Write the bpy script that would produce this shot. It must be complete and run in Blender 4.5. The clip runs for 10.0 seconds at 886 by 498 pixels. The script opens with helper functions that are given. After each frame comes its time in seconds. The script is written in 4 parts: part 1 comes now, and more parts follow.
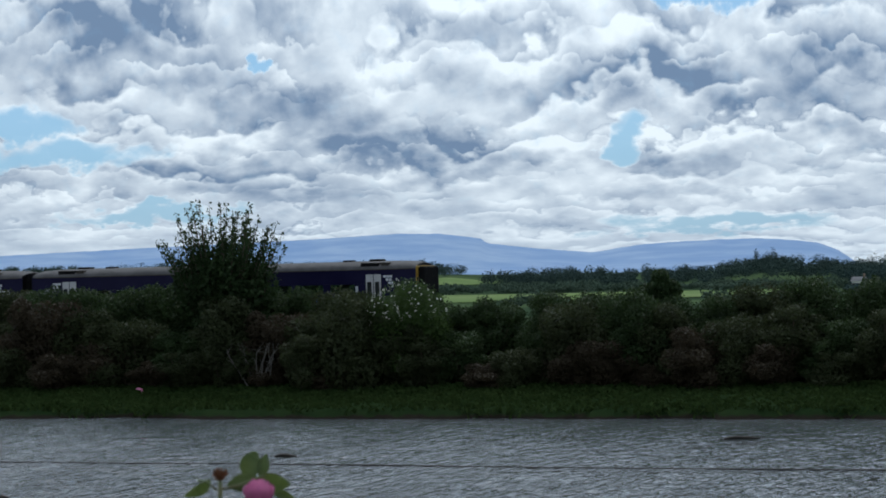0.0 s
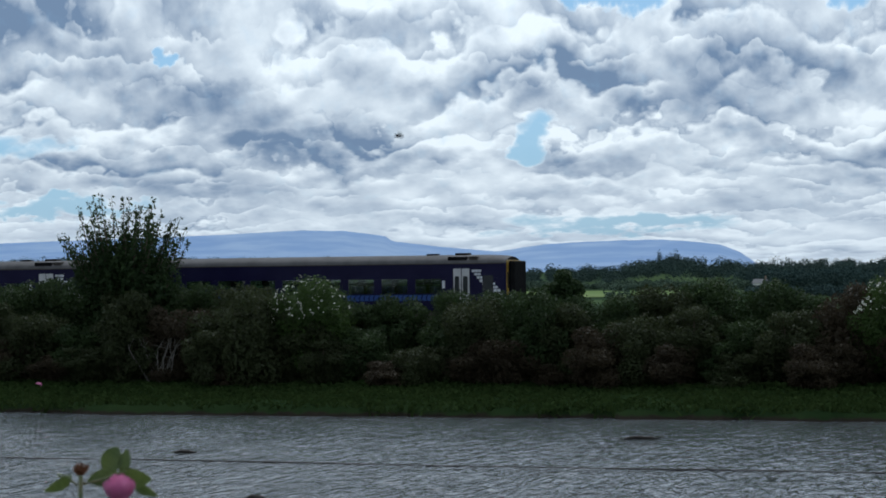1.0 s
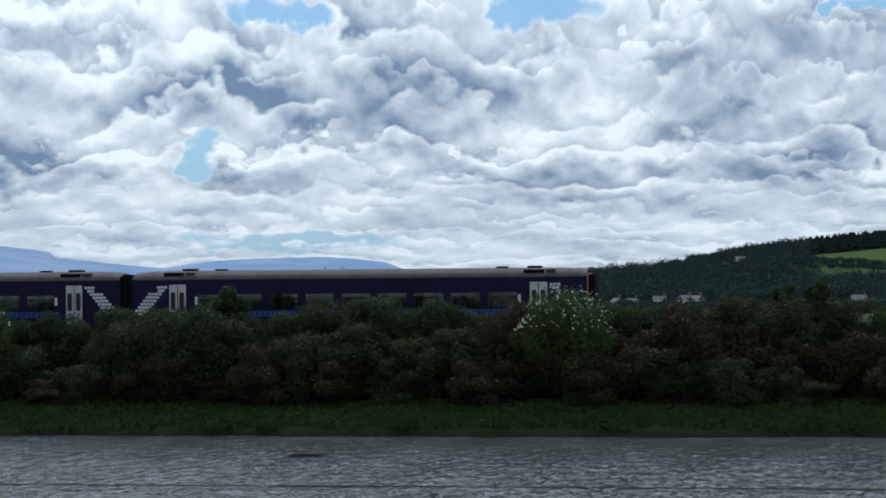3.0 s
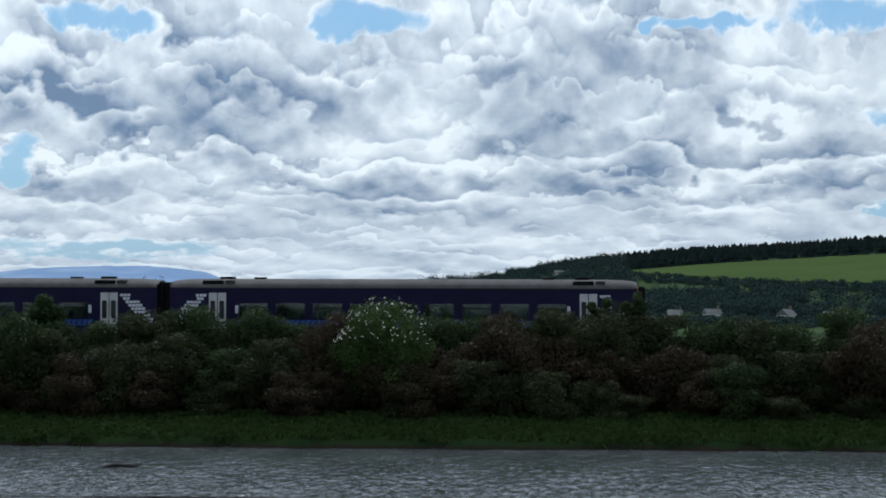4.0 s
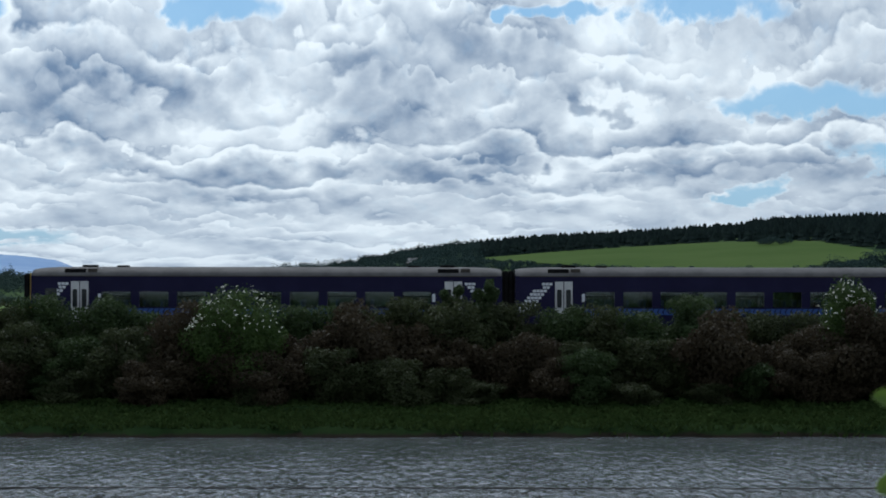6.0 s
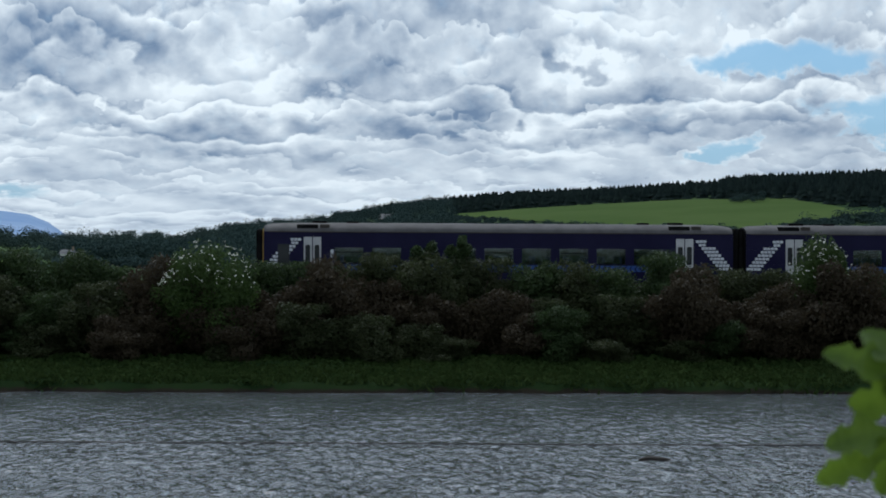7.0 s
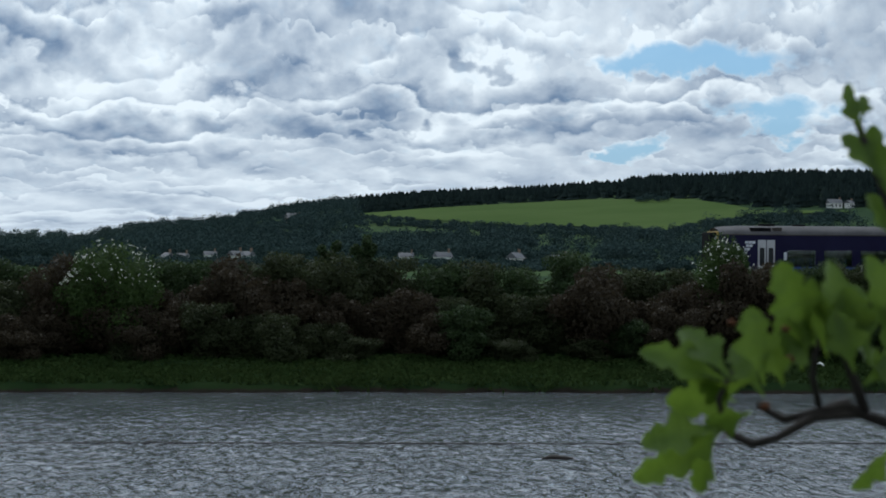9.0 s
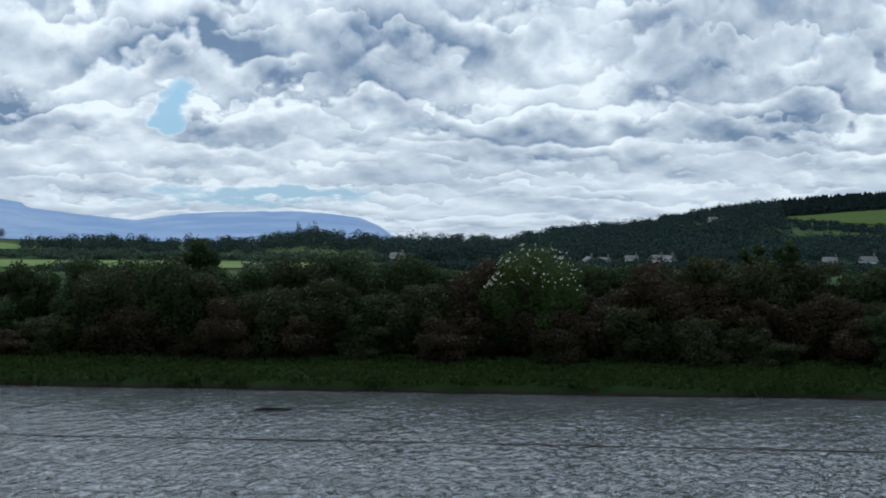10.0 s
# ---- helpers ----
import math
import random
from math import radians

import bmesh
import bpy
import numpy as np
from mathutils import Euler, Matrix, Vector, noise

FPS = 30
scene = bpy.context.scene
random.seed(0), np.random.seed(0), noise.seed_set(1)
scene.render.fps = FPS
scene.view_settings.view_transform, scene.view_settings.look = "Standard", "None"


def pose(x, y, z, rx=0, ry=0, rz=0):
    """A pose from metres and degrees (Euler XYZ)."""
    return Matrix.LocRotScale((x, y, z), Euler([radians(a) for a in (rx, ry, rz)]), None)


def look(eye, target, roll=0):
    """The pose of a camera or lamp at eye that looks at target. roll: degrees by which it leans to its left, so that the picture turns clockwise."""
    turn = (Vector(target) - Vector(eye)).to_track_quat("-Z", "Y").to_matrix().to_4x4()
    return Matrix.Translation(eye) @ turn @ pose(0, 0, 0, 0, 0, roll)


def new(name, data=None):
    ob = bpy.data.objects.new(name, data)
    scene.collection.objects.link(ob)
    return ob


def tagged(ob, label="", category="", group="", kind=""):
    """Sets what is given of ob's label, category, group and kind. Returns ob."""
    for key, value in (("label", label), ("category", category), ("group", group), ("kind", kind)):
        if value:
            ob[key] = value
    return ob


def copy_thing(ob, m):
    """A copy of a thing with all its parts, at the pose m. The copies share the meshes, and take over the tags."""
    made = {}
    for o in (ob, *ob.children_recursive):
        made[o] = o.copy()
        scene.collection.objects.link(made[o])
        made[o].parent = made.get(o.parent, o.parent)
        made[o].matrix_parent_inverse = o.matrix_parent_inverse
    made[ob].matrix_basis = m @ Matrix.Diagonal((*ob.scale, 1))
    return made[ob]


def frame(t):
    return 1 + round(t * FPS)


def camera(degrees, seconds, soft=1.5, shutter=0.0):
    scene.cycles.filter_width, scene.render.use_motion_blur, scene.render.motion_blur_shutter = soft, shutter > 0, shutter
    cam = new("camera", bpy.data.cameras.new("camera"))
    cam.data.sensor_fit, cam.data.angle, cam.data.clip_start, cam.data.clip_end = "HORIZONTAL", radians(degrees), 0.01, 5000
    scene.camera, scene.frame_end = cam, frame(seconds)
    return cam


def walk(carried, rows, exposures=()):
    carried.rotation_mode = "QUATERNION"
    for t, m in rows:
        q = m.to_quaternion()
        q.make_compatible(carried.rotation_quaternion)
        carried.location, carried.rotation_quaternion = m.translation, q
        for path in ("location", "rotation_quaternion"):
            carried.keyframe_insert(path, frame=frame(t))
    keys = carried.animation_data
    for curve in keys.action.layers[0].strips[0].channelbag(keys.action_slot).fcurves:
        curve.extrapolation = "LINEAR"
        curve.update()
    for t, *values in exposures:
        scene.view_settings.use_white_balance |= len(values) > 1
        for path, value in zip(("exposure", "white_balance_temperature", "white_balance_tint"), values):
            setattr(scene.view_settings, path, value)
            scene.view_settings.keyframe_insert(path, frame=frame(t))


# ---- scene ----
# Metres; x runs along the railway, y across the river, z = 0 is the river.
EYE = 6.2
cam = camera(23.95, 10.0, soft=1.8)
cam.data.dof.use_dof, cam.data.dof.focus_distance, cam.data.dof.aperture_fstop = True, 95.0, 24.0
# seconds, sideways drift of the arms, yaw, pitch, roll
ROWS = [
    (0.0, 0.0, 20.0, 0.682, 1.398), (0.5, 0.043, 18.085, 1.095, 0.861), (1.0, 0.046, 17.39, 0.577, 0.7),
    (1.5, 0.07, 15.8, 0.046, 0.444), (2.0, 0.085, 13.603, -0.225, 0.242), (2.5, 0.1, 10.883, 0.573, 0.512),
    (2.7, 0.1053, 9.748, 0.803, 0.55), (3.8, 0.1347, 4.52, 1.147, -0.05), (4.0, 0.14, 3.358, 1.256, -0.182),
    (4.5, 0.15, 0.999, 1.628, -0.504), (5.0, 0.16, 0.03, 1.269, -0.106), (5.2, 0.1627, -0.21, 1.21, -0.1),
    (6.3, 0.1773, -0.853, 0.493, -0.1), (6.5, 0.18, -1.032, 0.083, -0.162), (7.0, 0.185, -1.409, -0.276, -0.325),
    (7.5, 0.19, -2.167, -0.126, -0.499), (8.0, 0.213, -3.684, -0.15, -0.635), (8.5, 0.226, -4.566, -0.125, -0.525),
    (9.0, 0.235, -3.985, -0.277, -0.413), (9.5, 0.236, -0.526, -0.623, -0.284), (10.0, 0.215, 7.526, -0.242, -0.391),
]


def held(dx, yaw, pitch, roll):
    return pose(dx, 0, EYE, 0, 0, yaw) @ pose(0, 0, 0, pitch) @ pose(0, 0, 0, 0, roll) @ pose(0, 0, 0, 90)


walk(cam, [(t, held(dx, yaw, pitch, roll)) for t, dx, yaw, pitch, roll in ROWS])

# ---- sky and sun ----
SUN_AZ, SUN_EL = -16.0, 52.0          # degrees, clockwise from +y, up: the sun stands beyond the river, behind cloud
world = bpy.data.worlds.new("sky")
scene.world = world
world.use_nodes = True


class Nodes:
    """Short hand for node trees."""

    def __init__(self, tree):
        self.tree = tree
        tree.nodes.clear()

    def add(self, kind, **values):
        node = self.tree.nodes.new(kind)
        for key, value in values.items():
            node.inputs[key.replace("_", " ")].default_value = value
        return node

    def link(self, a, b):
        self.tree.links.new(a, b)

    def put(self, value, socket):
        if isinstance(value, (int, float)):
            socket.default_value = value
        elif isinstance(value, tuple):
            socket.default_value = value if len(value) == len(socket.default_value) else (*value, 1.0)
        else:
            self.link(value, socket)

    def math(self, op, a, b=0.0, c=0.0, clamp=False):
        node = self.tree.nodes.new("ShaderNodeMath")
        node.operation, node.use_clamp = op, clamp
        for value, socket in zip((a, b, c), node.inputs):
            self.put(value, socket)
        return node.outputs[0]

    def mix(self, factor, a, b, blend="MIX"):
        node = self.tree.nodes.new("ShaderNodeMix")
        node.data_type, node.blend_type = "RGBA", blend
        self.put(factor, node.inputs[0])
        self.put(a, node.inputs[6])
        self.put(b, node.inputs[7])
        return node.outputs[2]

    def noise(self, vector, scale, detail=4.0, rough=0.55, distortion=0.0):
        node = self.add("ShaderNodeTexNoise", Scale=scale, Detail=detail, Roughness=rough, Distortion=distortion)
        if vector is not None:
            self.link(vector, node.inputs["Vector"])
        return node.outputs["Fac"]

    def vec(self, x, y, z=0.0):
        node = self.tree.nodes.new("ShaderNodeCombineXYZ")
        for value, socket in zip((x, y, z), node.inputs):
            self.put(value, socket)
        return node.outputs[0]

    def ramp(self, value, lo, hi, a=0.0, b=1.0):
        node = self.tree.nodes.new("ShaderNodeMapRange")
        node.interpolation_type = "SMOOTHSTEP"
        for v, i in ((value, 0), (lo, 1), (hi, 2), (a, 3), (b, 4)):
            self.put(v, node.inputs[i])
        return node.outputs[0]


def build_sky():
    n = Nodes(world.node_tree)
    m = n.math
    coords = n.add("ShaderNodeTexCoord").outputs["Generated"]
    split = n.add("ShaderNodeSeparateXYZ")
    n.link(coords, split.inputs[0])
    x, y, z = split.outputs
    az = m("MULTIPLY", m("ARCTAN2", x, y), 57.2958)
    el = m("MULTIPLY", m("ARCSINE", z), 57.2958)
    up = m("MAXIMUM", el, 0.0)
    # banks of cloud follow one another towards the horizon, each with a bright heaped top and a grey belly
    rise = m("LOGARITHM", m("ADD", m("MULTIPLY", up, 0.8), 1.0), 2.718)

    def heaps(at, scale, detail=3.0):
        cells = n.tree.nodes.new("ShaderNodeTexVoronoi")
        cells.feature = "SMOOTH_F1"
        for key, value in (("Scale", scale), ("Detail", detail), ("Roughness", 0.5), ("Lacunarity", 2.2), ("Smoothness", 0.4)):
            cells.inputs[key].default_value = value
        n.link(at, cells.inputs["Vector"])
        return cells.outputs["Distance"]

    def bank(rows, wide, seed, drift, puff, crisp):
        """Height within its own bank, 0 at the belly and 1 at the top, and how firm the bank is."""
        v = m("MULTIPLY", rise, rows)
        at = n.vec(m("MULTIPLY", az, wide), m("MULTIPLY", v, 0.70), seed)
        flow = m("MULTIPLY", m("SUBTRACT", n.noise(at, 0.55, 3.0, 0.5), 0.5), drift)
        curl = m("MULTIPLY", m("SUBTRACT", n.noise(at, 2.0, 6.0, 0.56, 0.3), 0.5), puff * 0.70)
        level = m("ADD", m("ADD", v, flow), m("ADD", m("MULTIPLY", heaps(at, 1.15, 2.6), puff * 0.9), curl))
        within = m("FRACT", level)
        own = n.tree.nodes.new("ShaderNodeTexWhiteNoise")
        own.noise_dimensions = "1D"
        n.link(m("FLOOR", level), own.inputs["W"])
        edge = n.ramp(within, crisp, 1.0, 1.0, 0.0)
        body = m("MULTIPLY", m("POWER", within, 1.5), edge)
        firm = n.ramp(m("ADD", n.noise(at, 0.75, 3.0, 0.55), m("MULTIPLY", m("SUBTRACT", own.outputs["Value"], 0.5), 0.22)), 0.42, 0.66)
        return body, firm, level, at

    big_body, big_firm, big_level, big_at = bank(4.3, 0.40, 0.7, 3.0, 1.15, 0.80)
    small_body, small_firm, _, small_at = bank(7.5, 0.85, 4.3, 2.6, 1.1, 0.84)
    fine = m("SUBTRACT", n.noise(small_at, 2.4, 6.0, 0.55, 0.2), 0.5)
    swirl = n.tree.nodes.new("ShaderNodeTexNoise")
    swirl.inputs["Scale"].default_value, swirl.inputs["Detail"].default_value = 1.5, 4.0
    n.link(big_at, swirl.inputs["Vector"])
    shift = n.add("ShaderNodeSeparateXYZ")
    n.link(swirl.outputs["Color"], shift.inputs[0])
    broad = m("SUBTRACT", n.noise(big_at, 0.6, 2.0, 0.5), 0.5)
    a2 = m("ADD", az, m("ADD", m("MULTIPLY", m("SUBTRACT", shift.outputs[0], 0.5), 5.0), m("MULTIPLY", fine, 1.2)))
    e2 = m("ADD", el, m("ADD", m("MULTIPLY", m("SUBTRACT", shift.outputs[1], 0.5), 1.7), m("MULTIPLY", fine, 0.6)))

    def ovals(rows):
        total = None
        for a, e, w, h in rows:
            p = m("POWER", m("DIVIDE", m("SUBTRACT", a2, a), w), 2.0)
            q = m("POWER", m("DIVIDE", m("SUBTRACT", e2, e), h), 2.0)
            one = m("SUBTRACT", 1.0, m("ADD", p, q), clamp=True)
            total = one if total is None else m("MAXIMUM", total, one)
        return total

    # azimuth, elevation, half width, half height of the blue gaps and of the heavier grey bellies, in degrees
    gaps = ovals([(-31.5, 4.3, 1.5, 0.6), (-30.2, 3.4, 2.6, 0.55), (-25, 6.0, 0.6, 0.25), (-15.2, 3.6, 1.1, 0.75),
                  (-12.5, 7.4, 1.9, 0.5), (-5.8, 7.5, 1.9, 0.65), (3.85, 7.5, 1.2, 0.3), (7.7, 7.55, 2.6, 0.5),
                  (9.1, 2.45, 1.0, 0.4), (11.1, 4.95, 3.4, 0.5), (13.3, 3.4, 2.0, 0.7), (-12.4, 1.2, 3.8, 0.4), (-28, 1.7, 3.0, 0.3)])
    greys = ovals([(-30, 6.9, 3.4, 1.3), (-24, 4.5, 2.6, 0.75), (-18.7, 6.6, 2.6, 0.6), (-21.2, 3.4, 5.5, 0.6),
                   (-14.2, 5.4, 4.2, 0.9), (-9.6, 4.5, 3.2, 0.9), (-7.9, 5.5, 4.5, 1.1), (-4.5, 3.0, 2.4, 0.75),
                   (-0.3, 4.3, 1.7, 0.8), (2.6, 3.5, 2.0, 0.75), (1.7, 6.5, 2.2, 0.8), (6.5, 3.8, 3.0, 0.6)])
    shade = m("ADD", 0.56, m("MULTIPLY", broad, 1.15))
    shade = m("ADD", shade, m("MULTIPLY", m("MULTIPLY", m("SUBTRACT", big_body, 0.28), big_firm), 0.95))
    shade = m("ADD", shade, m("MULTIPLY", m("MULTIPLY", m("SUBTRACT", small_body, 0.24), small_firm), 0.52))
    shade = m("ADD", shade, m("MULTIPLY", fine, 0.09))
    shade = m("SUBTRACT", shade, m("MULTIPLY", greys, 0.34))
    lift = n.tree.nodes.new("ShaderNodeVectorMath")
    lift.operation = "ADD"
    n.link(big_at, lift.inputs[0])
    lift.inputs[1].default_value = (0.05, 0.24, 0.0)
    lumps = m("SUBTRACT", n.noise(big_at, 1.15, 6.0, 0.50, 0.1), n.noise(lift.outputs[0], 1.15, 6.0, 0.50, 0.1))
    shade = m("ADD", shade, m("MULTIPLY", lumps, 1.5))
    soft_gap = n.ramp(gaps, 0.0, 0.35)
    shade = m("ADD", shade, m("MULTIPLY", soft_gap, 0.25), clamp=True)
    mask = n.ramp(m("ADD", gaps, m("MULTIPLY", fine, 0.9)), 0.0, 0.8, 1.0, 0.06)
    cloud = n.mix(shade, (0.155, 0.238, 0.370), (0.78, 0.885, 0.965))
    sa, se = radians(SUN_AZ), radians(SUN_EL)
    to_sun = n.tree.nodes.new("ShaderNodeVectorMath")
    to_sun.operation = "DOT_PRODUCT"
    n.link(coords, to_sun.inputs[0])
    to_sun.inputs[1].default_value = (math.sin(sa) * math.cos(se), math.cos(sa) * math.cos(se), math.sin(se))
    near_sun = m("POWER", m("MAXIMUM", to_sun.outputs["Value"], 0.0), 9.0)
    glare = m("ADD", 1.0, m("MULTIPLY", near_sun, 3.0))
    cloud = n.mix(1.0, cloud, n.vec(glare, glare, glare), "MULTIPLY")
    haze = n.ramp(el, 0.0, 3.0, 0.45, 0.0)
    cloud = n.mix(haze, cloud, (0.56, 0.67, 0.79))
    sky = n.tree.nodes.new("ShaderNodeTexSky")
    sky.sky_type, sky.sun_disc = "NISHITA", False
    sky.sun_elevation, sky.sun_rotation = radians(SUN_EL), radians(SUN_AZ)
    blue = n.mix(1.0, sky.outputs[0], (0.050, 0.072, 0.088), "MULTIPLY")
    blue = n.mix(0.5, blue, (0.24, 0.52, 0.90))
    colour = n.mix(mask, blue, cloud)
    colour = n.mix(n.ramp(el, -1.7, -0.3), (0.05, 0.06, 0.045), colour)
    back = n.add("ShaderNodeBackground", Strength=1.0)
    n.link(colour, back.inputs["Color"])
    n.link(back.outputs[0], n.add("ShaderNodeOutputWorld").inputs["Surface"])


build_sky()
lamp = bpy.data.lights.new("sun", "SUN")
lamp.energy, lamp.angle, lamp.color = 0.9, radians(14), (1.0, 0.96, 0.90)
sun = new("sun", lamp)
sa, se = radians(SUN_AZ), radians(SUN_EL)
sun.matrix_world = look((math.sin(sa) * math.cos(se) * 300, math.cos(sa) * math.cos(se) * 300, math.sin(se) * 300), (0, 0, 0))


# ---- materials ----
def material(name, build):
    mat = bpy.data.materials.new(name)
    mat.use_nodes = True
    n = Nodes(mat.node_tree)
    n.link(build(n), n.add("ShaderNodeOutputMaterial").inputs["Surface"])
    return mat


def surface(n, colour, rough, metal=0.0, bump=None, strength=0.3, distance=0.02, ior=1.45):
    node = n.add("ShaderNodeBsdfPrincipled", IOR=ior)
    n.put(colour, node.inputs["Base Color"])
    n.put(rough, node.inputs["Roughness"])
    n.put(metal, node.inputs["Metallic"])
    if bump is not None:
        b = n.add("ShaderNodeBump", Strength=strength, Distance=distance)
        n.link(bump, b.inputs["Height"])
        n.link(b.outputs[0], node.inputs["Normal"])
    return node


def where(n):
    return n.add("ShaderNodeTexCoord").outputs["Object"]


def worn(name, a, b, rough=0.5, metal=0.0, scale=3.0, fine=30.0, strength=0.2, distance=0.01, ior=1.4):
    """A plain surface with stains at one scale and grain at another."""
    def build(n):
        at = where(n)
        stain = n.ramp(n.noise(at, scale, 5.0, 0.6), 0.35, 0.68)
        grain = n.noise(at, fine, 4.0, 0.6)
        colour = n.mix(stain, a, b)
        colour = n.mix(n.math("MULTIPLY", grain, 0.3), colour, tuple(c * 0.55 for c in a))
        return surface(n, colour, n.math("ADD", rough - 0.1, n.math("MULTIPLY", grain, 0.2)), metal, grain, strength, distance, ior).outputs[0]
    return material(name, build)


def foliage(name, dark, light, translucent=0.3, rough=0.6, gloss=1.2, grain=0.9):
    """Leaves: every leaf has its own shade, and patches of the crown differ."""
    def build(n):
        own = n.add("ShaderNodeNewGeometry").outputs["Random Per Island"]
        patch = n.ramp(n.noise(where(n), grain, 4.0), 0.35, 0.65)
        f = n.math("ADD", n.math("MULTIPLY", own, 0.6), n.math("MULTIPLY", patch, 0.4))
        colour = n.mix(f, dark, light)
        body = surface(n, colour, rough, ior=gloss)
        through_leaf = n.add("ShaderNodeBsdfTranslucent")
        n.link(n.mix(0.5, colour, tuple(min(1, c * 1.6) for c in light)), through_leaf.inputs["Color"])
        both = n.add("ShaderNodeMixShader", Fac=translucent)
        n.link(body.outputs[0], both.inputs[1])
        n.link(through_leaf.outputs[0], both.inputs[2])
        return both.outputs[0]
    return material(name, build)


def ground_surface(n):
    geo = n.add("ShaderNodeNewGeometry").outputs["Position"]
    split = n.add("ShaderNodeSeparateXYZ")
    n.link(geo, split.inputs[0])
    patch = n.ramp(n.noise(geo, 0.35, 5.0, 0.6), 0.35, 0.65)
    fine = n.noise(geo, 6.0, 5.0, 0.65)
    grass = n.mix(patch, (0.008, 0.020, 0.007), (0.016, 0.030, 0.011))
    grass = n.mix(n.math("MULTIPLY", fine, 0.5), grass, (0.020, 0.033, 0.012))
    fields = n.mix(n.ramp(n.noise(geo, 0.006, 2.0), 0.45, 0.55), (0.026, 0.048, 0.024), (0.050, 0.080, 0.034))
    grass = n.mix(n.ramp(split.outputs[1], 160.0, 260.0), grass, fields)
    mud = n.mix(fine, (0.008, 0.007, 0.006), (0.030, 0.025, 0.019))
    edge = n.math("ADD", n.math("ADD", split.outputs[2], n.ramp(split.outputs[1], 94.0, 100.0, 0.0, 9.0)), n.math("MULTIPLY", n.noise(geo, 1.3, 4.0), 0.45))
    colour = n.mix(n.ramp(edge, 0.30, 0.42), mud, grass)
    return surface(n, colour, 1.0, bump=fine, strength=0.6, distance=0.06, ior=1.05).outputs[0]


def water_surface(n):
    geo = n.add("ShaderNodeNewGeometry").outputs["Position"]
    split = n.add("ShaderNodeSeparateXYZ")
    n.link(geo, split.inputs[0])
    x, y, _ = split.outputs
    near = n.vec(n.math("MULTIPLY", x, 3.4), n.math("MULTIPLY", y, 0.85))
    wide = n.vec(n.math("MULTIPLY", x, 0.35), n.math("MULTIPLY", y, 0.11))
    chop = n.noise(near, 1.0, 3.0, 0.6, 0.6)
    swell = n.noise(wide, 1.0, 3.0, 0.5)
    height = n.math("ADD", chop, n.math("MULTIPLY", swell, 0.6))
    silt = n.mix(n.ramp(swell, 0.35, 0.65), (0.060, 0.069, 0.075), (0.102, 0.113, 0.121))
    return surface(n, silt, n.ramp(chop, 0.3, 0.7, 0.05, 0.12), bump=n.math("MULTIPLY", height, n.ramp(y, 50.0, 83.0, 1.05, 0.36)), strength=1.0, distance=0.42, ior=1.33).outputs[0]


def mountain_surface(n):
    at = where(n)
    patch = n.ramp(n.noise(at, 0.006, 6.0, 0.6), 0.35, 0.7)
    # The blue of distance haze is painted into the slope colours.
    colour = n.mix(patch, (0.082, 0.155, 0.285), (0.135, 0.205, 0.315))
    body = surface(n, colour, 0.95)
    # Emission in the same blue, added for the veil of bright air.
    haze_glow = n.add("ShaderNodeEmission", Strength=0.55)
    n.link(colour, haze_glow.inputs["Color"])
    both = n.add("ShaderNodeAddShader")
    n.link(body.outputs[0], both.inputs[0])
    n.link(haze_glow.outputs[0], both.inputs[1])
    return both.outputs[0]


def pasture_surface(n):
    at = where(n)
    patch = n.ramp(n.noise(at, 0.012, 5.0, 0.6), 0.3, 0.7)
    fine = n.noise(at, 0.25, 4.0, 0.6)
    colour = n.mix(patch, (0.040, 0.074, 0.020), (0.058, 0.092, 0.028))
    colour = n.mix(n.math("MULTIPLY", fine, 0.4), colour, (0.075, 0.105, 0.034))
    return surface(n, colour, 0.95, ior=1.05).outputs[0]


def glass_surface(n):
    clear = n.add("ShaderNodeBsdfTransparent", Color=(0.62, 0.67, 0.67, 1))
    gloss = n.add("ShaderNodeBsdfGlossy", Color=(0.9, 0.92, 0.95, 1), Roughness=0.04)
    fres = n.add("ShaderNodeFresnel", IOR=1.6)
    both = n.add("ShaderNodeMixShader")
    n.link(n.math("ADD", fres.outputs[0], 0.10), both.inputs[0])
    n.link(clear.outputs[0], both.inputs[1])
    n.link(gloss.outputs[0], both.inputs[2])
    return both.outputs[0]


